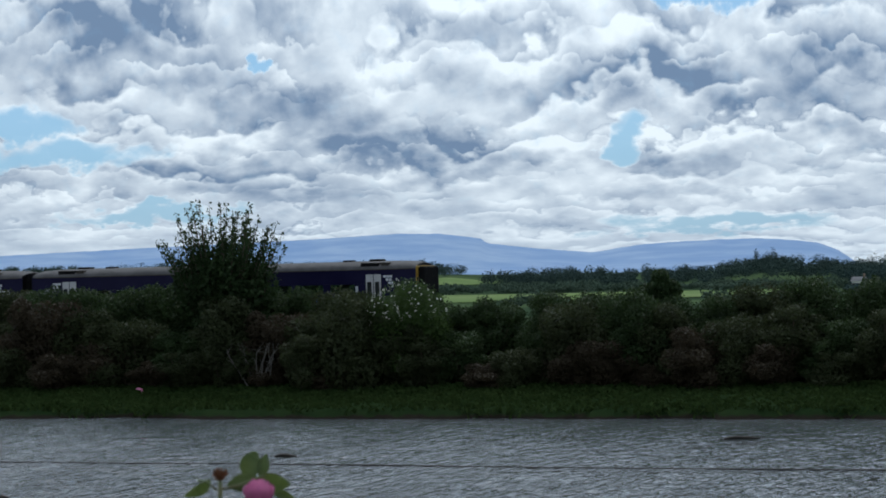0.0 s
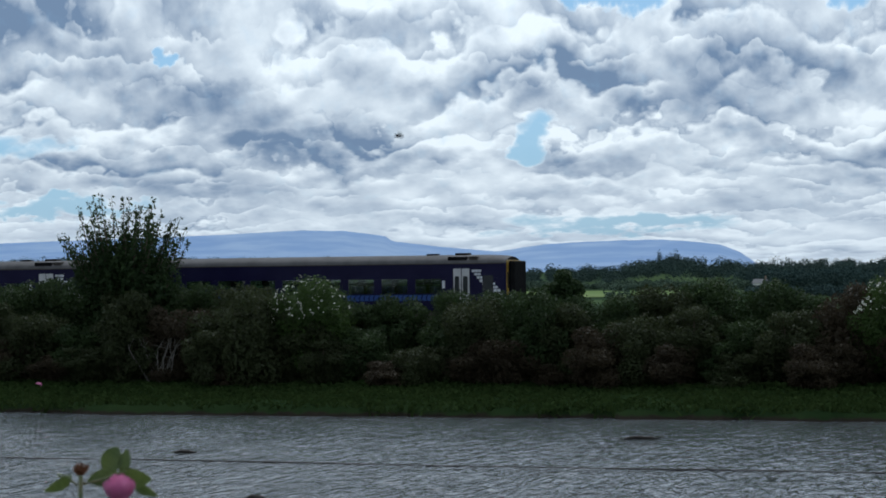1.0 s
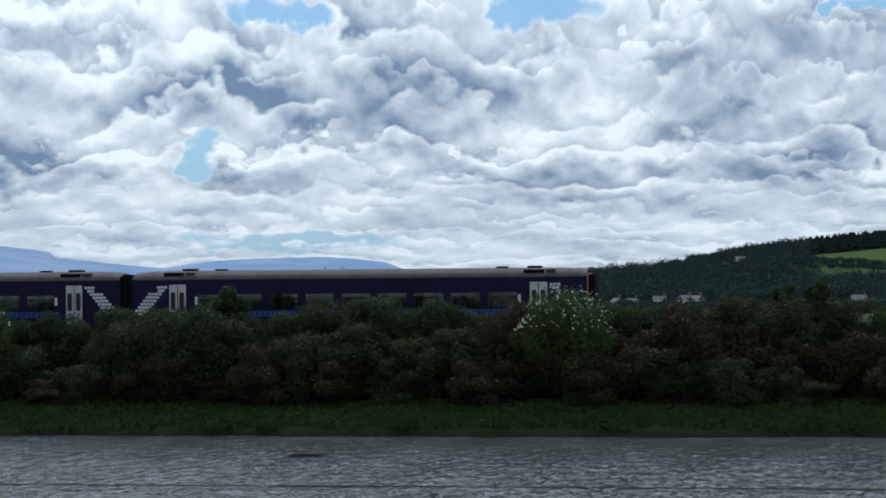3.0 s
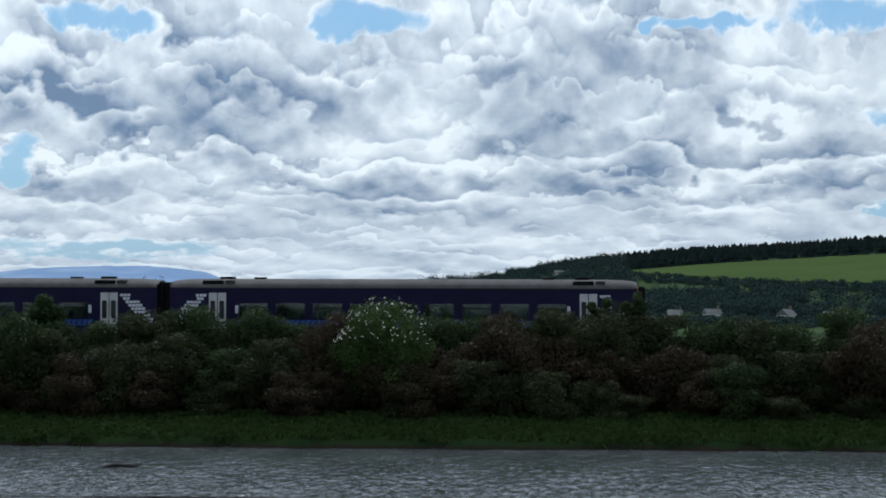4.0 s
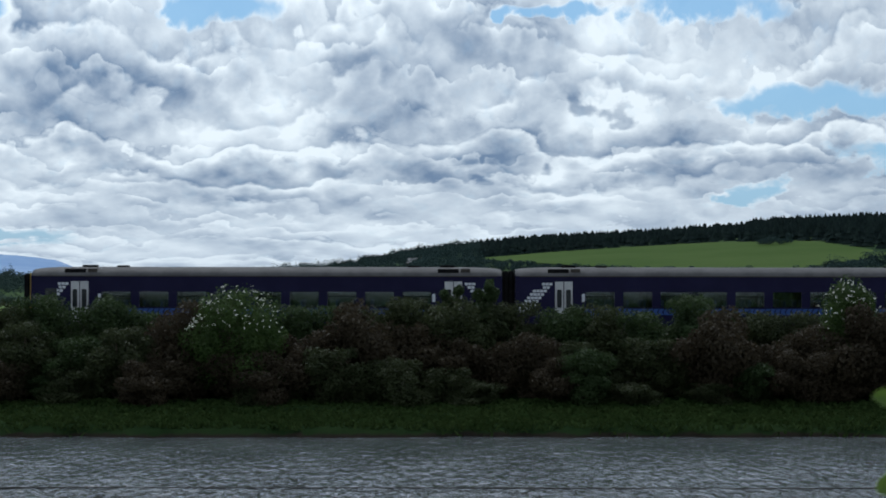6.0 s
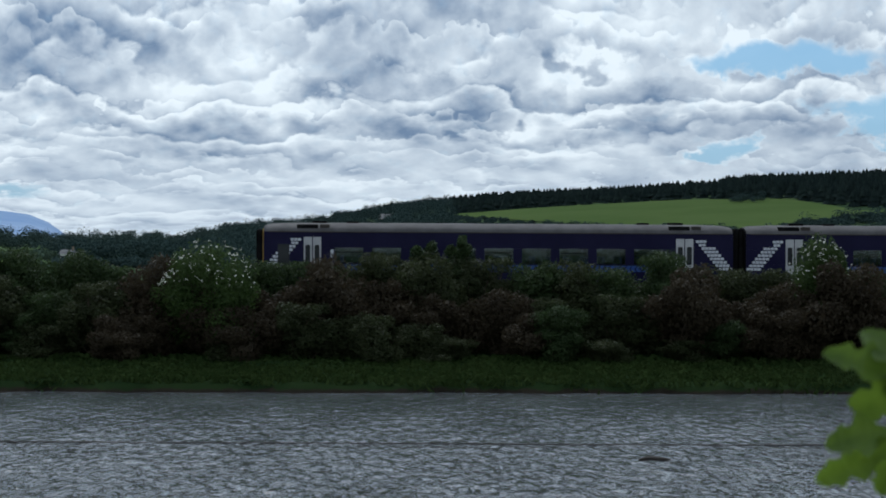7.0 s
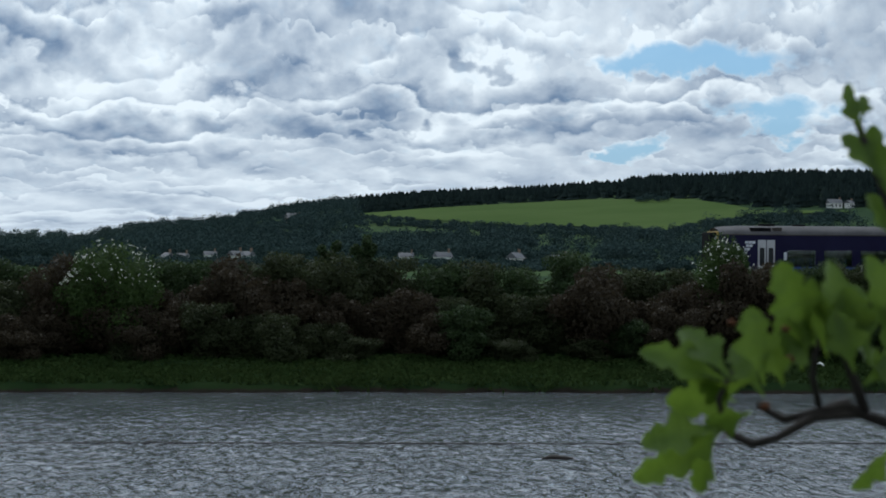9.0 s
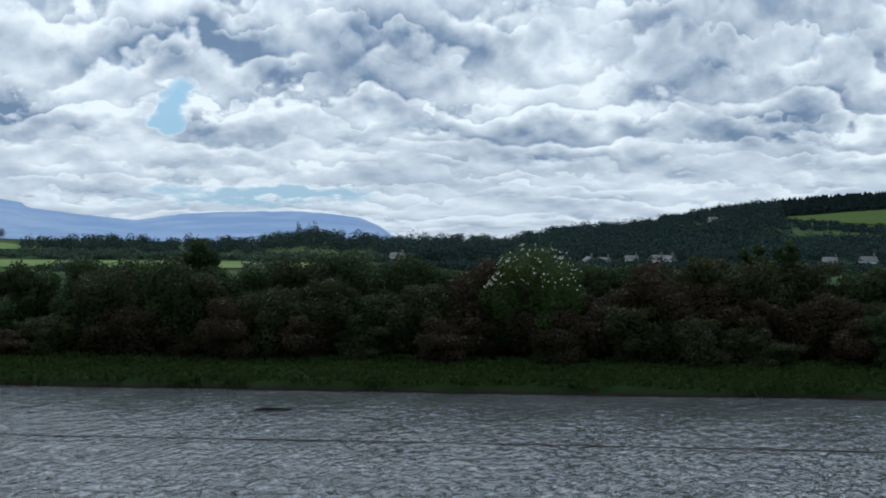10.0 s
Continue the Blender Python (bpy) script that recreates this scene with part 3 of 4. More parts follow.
def field_edge(rng):
    """Trees along the lower edge of the hill pasture."""
    for az in np.arange(1.9, 15.0, 0.16):
        low = float(np.interp(az, [e[0] for e in HILL_FIELD], [e[1] for e in HILL_FIELD]))
        for drop in (0.10, 0.20):
            yield az + rng.normal() * 0.06, far_at(az, low - drop - rng.uniform(0, 0.05), 560, 1500), rng.uniform(2.6, 5.6), rng.uniform(5, 9)


wood("copse", "uneven row of round trees below the hill pasture", M["wood_far_haze"], field_edge, round_tree, 15)


# ---- far houses ----
def house(az, el, width, height, mat, seed):
    """A small far house: walls, gabled roof, chimney, windows."""
    r = min(far_at(az, el, 300, 1500), 1150) if el > 0 else 585.0 + 20 * (seed % 3)
    x, y = r * math.sin(radians(az)), r * math.cos(radians(az))
    base = new("house")
    base.matrix_world = pose(x, y, float(land(x, y)) - 0.2, 0, 0, -az + (seed * 37 % 130) - 65)
    w, d = width / 2, width * 0.3
    boxed("wall", (-w, w, -d, d, 0, height), mat, base, 0.05)
    e, t = 0.3, height + d * 0.95
    v = [(-w - e, -d - e, height - 0.15), (w + e, -d - e, height - 0.15), (w + e, d + e, height - 0.15), (-w - e, d + e, height - 0.15), (-w - e, 0, t), (w + e, 0, t)]
    mesh_part("roof", v, [(0, 1, 5, 4), (2, 3, 4, 5), (1, 2, 5), (3, 0, 4), (3, 2, 1, 0)], M["slate"], base)
    boxed("chimney", (w * 0.75, w * 0.9, -0.35, 0.35, t - 0.6, t + 0.9), M["stone"], base)
    for k in range(3):
        cx = -w * 0.62 + k * w * 0.62
        boxed("window", (cx - 0.45, cx + 0.45, -d - 0.05, -d + 0.02, height * 0.35, height * 0.75), M["dark_pane"], base)
    tagged(base, "white harled cottage with a slate roof among trees" if mat is M["render_white"] else "brown stone house on the wooded slope", "house", group="far houses")


for i, (az, el, w, h) in enumerate([(-3.5, -0.60, 3.6, 2.6), (-3.1, -0.60, 3.2, 2.4), (-2.35, -0.60, 3.4, 2.8), (-1.65, -0.55, 4.2, 3.0), (-1.35, -0.55, 4.2, 2.8), (3.0, -0.45, 4, 2.6), (4.0, -0.50, 4.5, 3.0), (6.0, -0.48, 5.5, 2.6), (-8.75, -0.5, 4, 3.0), (7.2, -0.5, 4, 2.6)]):
    house(az, el, w, h, M["render_white"], i)
house(14.6, 0.90, 7, 2.8, M["render_white"], 20)
house(15.0, 0.90, 5, 2.8, M["render_white"], 21)
house(-0.1, 0.55, 9, 3.0, M["stone"], 22)


# ---- railway ----
RAIL, TRACK_Y = 3.16, 101.6
for side in (-0.7525, 0.7525):
    rail = boxed("rail", (-190, 190, TRACK_Y + side - 0.035, TRACK_Y + side + 0.035, 2.84, RAIL), M["steel"], None, 0.012)
    tagged(rail, "long dirty steel rail on the embankment", "rail", group="railway track", kind="structure")


def loft(name, profile, x0, x1, mat, parent, closed=False, steps=1, label=""):
    """A profile in y and z drawn out along x."""
    xs = np.linspace(x0, x1, steps + 1)
    n = len(profile)
    verts = [(x, p, q) for x in xs for p, q in profile]
    wrap = n if closed else n - 1
    faces = [(i * n + k, i * n + (k + 1) % n, (i + 1) * n + (k + 1) % n, (i + 1) * n + k) for i in range(steps) for k in range(wrap)]
    if closed:
        faces += [tuple(range(n)), tuple(range(steps * n, steps * n + n))[::-1]]
    return mesh_part(name, verts, faces, mat, parent, label)


def train_car(name, cab):
    """A diesel railcar, 22.6 m long; its cab end looks along cab (+1 or -1)."""
    car = new(name)
    half, side = 11.28, 1.36
    sill, head, eave, top = 1.88, 2.60, 3.36, 3.80
    door_x, door_w = 8.95, 0.92
    wins = [(-7.2 + 1.8 * k) for k in range(9)]
    for s in (-1, 1):
        y0, y1 = sorted((s * (side - 0.07), s * side))
        boxed("side_panel", (-half, half, y0, y1, 0.98, sill), M["navy"], car, 0.01)
        boxed("side_panel", (-half, half, y0, y1, head, eave), M["navy"], car, 0.01)
        stops = [-half] + [e for c in wins for e in (c - 0.69, c + 0.69)] + [half]
        for a, b in zip(stops[::2], stops[1::2]):
            boxed("pillar", (a, b, y0, y1, sill, head), M["navy"], car)
        for c in wins:
            pane = boxed("window", (c - 0.69, c + 0.69, s * (side - 0.04) - 0.008, s * (side - 0.04) + 0.008, sill, head), M["glass"], car)
            pane.visible_shadow = False
            boxed("window_frame", (c - 0.69, c + 0.69, s * (side + 0.004) - 0.006, s * (side + 0.004) + 0.006, sill - 0.03, sill), M["rubber"], pane)
            if int(c * 10) % 4 == 0:
                boxed("hopper_bar", (c - 0.66, c + 0.66, s * (side + 0.002) - 0.01, s * (side + 0.002) + 0.01, head - 0.24, head - 0.20), M["rubber"], pane)
        # sliding doors, two leaves each
        for d in (-door_x, door_x):
            for leaf in (-1, 1):
                c = d + leaf * 0.22
                door = boxed("door", (c - 0.20, c + 0.20, s * (side + 0.012) - 0.014, s * (side + 0.012) + 0.014, 1.16, 3.10), M["pale_door"], car, 0.01, "pale grey door leaf")
                boxed("door_window", (c - 0.11, c + 0.11, s * (side + 0.03) - 0.008, s * (side + 0.03) + 0.008, 1.85, 2.72), M["dark_pane"], door, 0.06)
            boxed("sign", (d * 0.895 - 0.07, d * 0.895 + 0.07, s * (side + 0.008) - 0.006, s * (side + 0.008) + 0.006, 2.12, 2.5), M["tile"], car, 0.0, "small white notice")
            # pale tiles that step down from the door to the car's end
            bm = bmesh.new()
            w = 1 if d > 0 else -1
            for row in range(9):
                for k in range(4):
                    cx = d + w * (0.62 + 0.135 * row + 0.175 * k)
                    if abs(cx) > half - 0.1 or (row < 2 and k > 2 - row):
                        continue
                    cz = 2.98 - 0.165 * row
                    box(bm, cx - 0.075, cx + 0.075, s * (side + 0.006) - 0.005, s * (side + 0.006) + 0.005, cz - 0.062, cz + 0.062)
            part("tile_pattern", bm, M["tile"], car, "pale stepped tile pattern")
        # zigzag of brighter blue below the windows
        v, f = [], []
        for k in range(64):
            a = -8.2 + k * 0.2562
            yy = s * (side + 0.006)
            for p, q in ((a, 1.50), (a + 0.22, 1.50), (a + 0.13, 1.64), (a + 0.24, 1.80), (a + 0.02, 1.80), (a - 0.06, 1.64)):
                v.append((p, yy, q))
            f.append(tuple(range(k * 6, k * 6 + 6)) if s < 0 else tuple(range(k * 6, k * 6 + 6))[::-1])
        mesh_part("blue_pattern", v, f, M["bright_blue"], car, "bright blue zigzag band")
        boxed("skirt", (-half + 0.3, half - 0.3, s * 1.26 - 0.03, s * 1.26 + 0.03, 0.55, 0.98), M["under"], car)
        boxed("rain_strip", (-half + 0.2, half - 0.2, s * (side + 0.012) - 0.012, s * (side + 0.012) + 0.012, eave - 0.035, eave), M["under"], car)
    arc = [(-1.355, eave), (-1.29, 3.48), (-1.13, 3.59), (-0.85, 3.69), (-0.45, 3.775), (0, top), (0.45, 3.775), (0.85, 3.69), (1.13, 3.59), (1.29, 3.48), (1.355, eave)]
    # the roof droops a little at both ends
    xs = [-half, -half + 0.25, -half + 0.7, -half + 1.3, *np.linspace(-9, 9, 13), half - 1.3, half - 0.7, half - 0.25, half]
    sink = {0: 0.28, 1: 0.15, 2: 0.07, 3: 0.02}
    v = []
    for i, x in enumerate(xs):
        low = sink.get(min(i, len(xs) - 1 - i), 0.0)
        v += [(x, p * (1 - low * 0.1), eave + (q - eave) * (1 - low)) for p, q in arc]
    n = len(arc)
    f = [(i * n + k, i * n + k + 1, (i + 1) * n + k + 1, (i + 1) * n + k) for i in range(len(xs) - 1) for k in range(n - 1)]
    f += [tuple(range(n)), tuple(range((len(xs) - 1) * n, len(xs) * n))[::-1]]
    mesh_part("roof", v, f, M["grey_roof"], car, "grey ribbed roof", True)
    for e in np.arange(-8, 8.1, 2.0):
        loft("roof_rib", [(p * 1.004, q + 0.008) for p, q in arc], e - 0.02, e + 0.02, M["grey_roof"], car)
    for d in (-door_x, door_x):
        w = 1 if d > 0 else -1
        boxed("roof_vent", (d - 0.75, d + 0.25, -1.24, -0.7, 3.46, 3.70), M["rubber"], car, 0.03)
        boxed("roof_vent", (d + 0.35, d + 0.8, -1.2, -0.75, 3.47, 3.71), M["under"], car, 0.03)
        boxed("roof_pod", (d - w * 0.3 - 0.35, d - w * 0.3 + 0.35, -0.3, 0.3, top - 0.02, top + 0.09), M["rubber"], car, 0.03)
        boxed("roof_pod", (d - w * 1.9 - 0.28, d - w * 1.9 + 0.28, -0.25, 0.25, top - 0.02, top + 0.07), M["rubber"], car, 0.03)
    boxed("floor", (-half, half, -1.3, 1.3, 0.95, 1.14), M["under"], car)
    for k in range(-9, 10):
        for yy in (-0.85, 0.85):
            boxed("seat", (k * 0.84 - 0.06, k * 0.84 + 0.06, yy - 0.42, yy + 0.42, 1.14, 2.22), M["seat"], car, 0.03)
    # ends
    for e in (-1, 1):
        is_cab = e == cab
        a, b = sorted((e * half, e * (half + 0.05)))
        boxed("end_wall", (a, b, -1.33, 1.33, 0.98, 3.50), M["yellow"] if is_cab else M["rubber"], car, 0.02, "warning yellow cab end" if is_cab else "")
        reach = half + (0.38 if is_cab else 0.31)
        a, b = sorted((e * (half + 0.05), e * reach))
        hood = boxed("gangway", (a, b, -1.12 if is_cab else -1.05, 1.12 if is_cab else 1.05, 0.95, 3.46 if is_cab else 3.62), M["rubber"], car, 0.10, "black rubber gangway")
        for z in (1.4, 2.0, 2.6, 3.1):
            c = e * (half + 0.05 + (reach - half - 0.05) * 0.5)
            boxed("bellows_fold", (c - 0.03, c + 0.03, -1.02, 1.02, z - 0.02, z + 0.02), M["rubber"], hood)
        if is_cab:
            for yy in (-1.225, 1.225):
                a, b = sorted((e * (half + 0.05), e * (half + 0.07)))
                boxed("cab_window", (a, b, yy - 0.085, yy + 0.085, 2.1, 2.9), M["dark_pane"], car, 0.008)
                boxed("headlight", (a, b, yy - 0.085, yy + 0.085, 1.35, 1.55), M["tile"], car, 0.008)
            boxed("cab_door", (e * half - e * 0.95 - 0.28, e * half - e * 0.95 + 0.28, -side - 0.012, -side + 0.002, 1.75, 2.75), M["dark_pane"], car)
    # running gear
    for bx in (-8.0, 8.0):
        bogie = boxed("bogie", (bx - 1.7, bx + 1.7, -1.05, 1.05, 0.42, 0.70), M["under"], car, 0.04)
        for wx in (bx - 1.3, bx + 1.3):
            for yy in (-0.75, 0.75):
                bm = bmesh.new()
                bmesh.ops.create_cone(bm, cap_ends=True, segments=28, radius1=0.42, radius2=0.40, depth=0.13, matrix=Matrix.Translation((wx, yy, 0.42)) @ Matrix.Rotation(math.pi / 2, 4, "X"))
                part("wheel", bm, M["steel"], bogie)
    for a, b in ((-5.5, -3.2), (-2.6, 0.4), (0.9, 3.1), (3.6, 5.6)):
        boxed("engine_box", (a, b, -1.15, 1.15, 0.32, 0.94), M["under"], car, 0.04)
    tagged(car, "dark navy diesel railcar with grey roof and pale doors", "train car", group="two-car train")
    return car


leading = train_car("train_car", 1)
trailing = train_car("train_car", -1)


# ---- hedge and trees on the far bank ----
def shrub_lumps(rng, w, d, h, count, low=0.25):
    rows = []
    for k in range(count * 2):
        a = rng.uniform(0, 2 * math.pi)
        f = rng.uniform(0, 1) ** 0.55
        z = h * rng.uniform(low * 0.6, 0.90)
        wide = 1.0 - 0.45 * max(0, z / h - 0.5) / 0.5
        r = w * rng.uniform(0.09, 0.19)
        rows.append((math.cos(a) * f * w * 0.45 * wide, math.sin(a) * f * d * 0.42 * wide, min(z, h - r), r, r, r * rng.uniform(0.75, 1.15)))
    rows.append((0, 0, h * 0.42, w * 0.36, d * 0.36, h * 0.38))
    return rows


def limbs(rng, lumps, h, stems, thick):
    """Tapered stems from the foot to the lumps of the crown."""
    pieces = []
    for k in range(stems):
        t = lumps[rng.integers(len(lumps))]
        foot = Vector((rng.normal() * 0.15, rng.normal() * 0.15, -0.3))
        end = Vector(t[:3])
        mid = foot.lerp(end, 0.5) + Vector((rng.normal() * 0.2, rng.normal() * 0.2, h * 0.08))
        pieces.append(tube_data([foot, foot.lerp(mid, 0.5), mid, mid.lerp(end, 0.6), end], [thick, thick * 0.8, thick * 0.6, thick * 0.4, thick * 0.15], 5))
    return merged(pieces)


def shrub(seed, mat, w, d, h, leaves, size, lump_count=14, blossoms=0, name="shrub", low=0.2):
    """A bush with unit foot: stems, a ragged leafy crown, and blossom where it flowers."""
    rng = np.random.default_rng(seed)
    base = new(name)
    lumps = shrub_lumps(rng, w, d, h, lump_count, low)
    if blossoms:
        lumps.append((0, 0, h * 0.60, w * 0.46, d * 0.46, h * 0.38))
    mesh_part("stem", *limbs(rng, lumps, h, 7, 0.07), M["bark"], base)
    mesh_part("crown", *leaf_cloud(rng, lumps, leaves, size, small=True), mat, base)
    if blossoms:
        pieces = []
        for _ in range(blossoms):
            turn, rise = rng.uniform(-1.5, 1.5), rng.uniform(0.05, 1.0)
            flat = math.sqrt(max(0.0, 1 - rise * rise)) if rise > 0 else 1.0
            c = np.array([math.sin(turn) * flat * w * 0.47, -math.cos(turn) * flat * d * 0.50 - 0.06, h * 0.58 + rise * h * 0.40]) + rng.normal(size=3) * 0.12
            v, f = leaf_cloud(rng, [(*c, 0.07, 0.05, 0.05)], int(rng.integers(2, 6)), 0.038)
            pieces.append(([tuple(p) for p in v], [tuple(int(i) for i in q) for q in f]))
        tagged(mesh_part("blossom", *merged(pieces), M["blossom"], base), "clusters of white may blossom")
    return base


SHRUB_LABELS = {"leaf_green": "dense dark green shrub in the bankside thicket", "leaf_olive": "olive-green scrub bush in the bankside thicket", "leaf_red": "russet-brown leaved bush in the bankside thicket"}
kinds = []
for i, (mat, w, h) in enumerate([("leaf_green", 4.2, 4.0), ("leaf_red", 4.4, 3.4), ("leaf_olive", 4.0, 3.8), ("leaf_red", 4.0, 3.0), ("leaf_green", 3.8, 3.6), ("leaf_olive", 4.4, 3.2), ("leaf_red", 4.6, 3.6)]):
    ob = shrub(100 + i, M[mat], w, 3.2, h, 14500, 0.078)
    tagged(ob, SHRUB_LABELS[mat], "shrub", group="bankside thicket")
    kinds.append((mat, h, ob))
TOPS = [(-90, 6.0), (-70, 6.2), (-56, 6.2), (-53, 5.8), (-48, 6.1), (-40, 5.9), (-38, 5.4), (-36.5, 5.7), (-33.5, 5.0), (-31, 5.0), (-28, 5.4), (-26, 5.12), (-23.8, 5.22), (-21, 5.12), (-18.5, 5.52), (-15, 5.82), (-13, 5.32), (-10.7, 4.72), (-8, 5.15), (-5.8, 5.55), (-4.2, 5.15), (-2.5, 5.35), (-0.5, 5.85), (1.2, 5.85), (3, 5.75), (4.5, 5.65), (5.8, 5.15), (7.6, 5.3), (9.3, 4.9), (10.8, 5.55), (12.1, 5.6), (13.6, 5.75), (15.5, 5.1), (17.5, 4.9), (20.6, 4.9), (24, 5.55), (30, 5.75), (60, 5.85)]
used = set()


def plant(kind, x, y, tall, turn):
    """Sets the kind at (x, y) so that it stands tall metres high."""
    mat, h, ob = kinds[kind]
    s = tall / h
    z = float(land(x, y)) - 0.1
    m = pose(x, y, z, 0, 0, turn)
    target = ob if kind not in used else copy_thing(ob, m)
    used.add(kind)
    target.matrix_basis = m
    target.scale = (0.5 + 0.5 * s, 0.5 + 0.5 * s, s)


rng = np.random.default_rng(5)
for x in np.arange(-84, 46, 2.1):                    # tall row at the back
    xx = float(x + rng.uniform(-0.5, 0.5))
    y = float(95.0 + rng.uniform(-0.5, 0.6))
    top = float(np.interp(xx, [a for a, _ in TOPS], [b for _, b in TOPS])) 
    plant(int(rng.choice([0, 2, 4, 4, 0, 5])), xx, y, top + 0.05 - float(land(xx, y)) + rng.uniform(-0.25, 0.2), rng.uniform(0, 360))
for x in np.arange(-80, 42, 2.5):                    # russet row in front
    xx = float(x + rng.uniform(-0.7, 0.7))
    y = float(92.6 + rng.uniform(-0.9, 0.7))
    low = 1 if xx > -13 else 0
    plant(int(rng.choice([1, 3, 6, 6, 2] if low else [0, 2, 4, 5, 1, 5, 3])), xx, y, float(rng.uniform(2.3, 4.5)), rng.uniform(0, 360))
for x in np.arange(-78, 40, 2.2):                    # low scrub at the foot
    xx = float(x + rng.uniform(-0.8, 0.8))
    y = float(91.1 + rng.uniform(-0.6, 0.6))
    plant(int(rng.choice([1, 3, 5, 2, 4])), xx, y, float(rng.uniform(1.0, 2.9)), rng.uniform(0, 360))


def stand(ob, x, y, turn, label, category, group=""):
    ob.matrix_basis = pose(x, y, float(land(x, y)) - 0.1, 0, 0, turn)
    return tagged(ob, label, category, group)


stand(shrub(201, M["leaf_may"], 4.4, 3.4, 5.0, 24000, 0.072, 16, 120, "hawthorn"), -35.4, 92.2, 0, "rounded hawthorn bush in white blossom", "hawthorn", "flowering hawthorns")
stand(shrub(202, M["leaf_may"], 4.5, 3.6, 5.15, 26000, 0.072, 18, 120, "hawthorn"), -7.8, 92.0, 0, "rounded hawthorn bush dotted with white blossom", "hawthorn", "flowering hawthorns")
stand(shrub(203, M["leaf_may"], 2.7, 2.4, 5.5, 17000, 0.070, 14, 95, "hawthorn", 0.5), 19.2, 92.4, 0, "slender upright hawthorn in white blossom", "hawthorn", "flowering hawthorns")
stand(shrub(204, M["leaf_tree"], 2.5, 2.2, 4.75, 14000, 0.080, 12, 0, "small_tree", 0.5), -24.0, 95.5, 0, "small dark round-headed tree above the thicket", "tree")
stand(shrub(205, M["leaf_green"], 1.9, 1.8, 4.7, 9000, 0.08, 10, 0, "sapling", 0.3), 1.6, 95.2, 0, "light green young tree above the thicket", "tree", "young trees")
stand(shrub(206, M["leaf_green"], 1.8, 1.8, 4.9, 9000, 0.08, 10, 0, "sapling", 0.3), 3.2, 95.2, 90, "light green young tree above the thicket", "tree", "young trees")


def tall_tree():
    """The broad leafy tree: a forked trunk, limbs that fan upwards, leaves along every shoot."""
    rng = np.random.default_rng(31)
    base = new("tree")
    wood_pieces, leaf_v, leaf_f = [], [], []
    o = 0
    trunk_top = Vector((0.2, 0, 2.6))
    wood_pieces.append(tube_data([(0, 0, -0.4), (0.05, 0, 1.0), trunk_top], [0.22, 0.17, 0.13], 8))
    for k in range(78):
        lean = rng.uniform(-1, 1)
        lean = math.copysign(abs(lean) ** 1.1, lean)
        side = rng.uniform(-0.7, 0.7)
        reach = rng.uniform(0.55, 1.0)
        tip_x = lean * 3.5 * reach + 0.25 * reach
        tip_z = 2.6 + (6.4 - 1.9 * abs(lean) ** 1.6) * reach
        start = trunk_top - Vector((0, 0, rng.uniform(0, 1.6)))
        end = Vector((tip_x, side * 2.4, tip_z))
        mid = start.lerp(end, 0.5) + Vector((lean * 0.35, side * 0.2, -0.1))
        pts = [start, start.lerp(mid, 0.55), mid, mid.lerp(end, 0.55), end]
        wood_pieces.append(tube_data(pts, [0.075, 0.06, 0.045, 0.028, 0.008], 5))
        lumps = []
        for f in np.linspace(0.22, 1.0, 20):
            c = start.lerp(mid, f * 2) if f < 0.5 else mid.lerp(end, f * 2 - 1)
            r = 0.44 * (1.08 - f) + 0.11
            lumps.append((c.x, c.y, c.z, r, r, r * 0.9))
        v, q = leaf_cloud(rng, lumps, 520, 0.105, 0.4)
        leaf_v.append(v)
        leaf_f.append(q + o)
        o += len(v)
    for k in range(1):
        lumps = shrub_lumps(rng, 6.2, 3.8, 6.2, 22, 0.25)
        v, q = leaf_cloud(rng, lumps, 8000, 0.14)
        leaf_v.append(v)
        leaf_f.append(q + o)
        o += len(v)
    mesh_part("trunk", *merged(wood_pieces), M["bark"], base)
    mesh_part("crown", np.concatenate(leaf_v), np.concatenate(leaf_f), M["leaf_tree"], base)
    return base


stand(tall_tree(), -46.2, 94.0, 0, "tall leafy tree with upswept wind-blown shoots above the thicket", "tree")


def bare_bush(seed):
    rng = np.random.default_rng(seed)
    pieces = []
    for k in range(9):
        a = rng.uniform(-0.9, 0.9)
        p = [Vector((0, 0, -0.2))]
        for j in range(5):
            p.append(p[-1] + Vector((a * 0.3 + rng.normal() * 0.14, rng.normal() * 0.1, 0.50)))
        pieces.append(tube_data(p, [0.045, 0.04, 0.033, 0.026, 0.018, 0.008], 5))
        for j in (2, 3, 4):
            e = p[j] + Vector((rng.normal() * 0.35, rng.normal() * 0.1, rng.uniform(0.15, 0.4)))
            pieces.append(tube_data([p[j], p[j].lerp(e, 0.5) + Vector((0, 0, 0.04)), e], [0.02, 0.014, 0.005], 4))
    return mesh_part("dead_bush", *merged(pieces), M["dead_wood"])


stand(bare_bush(3), -42.6, 90.7, 0, "pale leafless dead bush at the hedge foot", "dead bush")


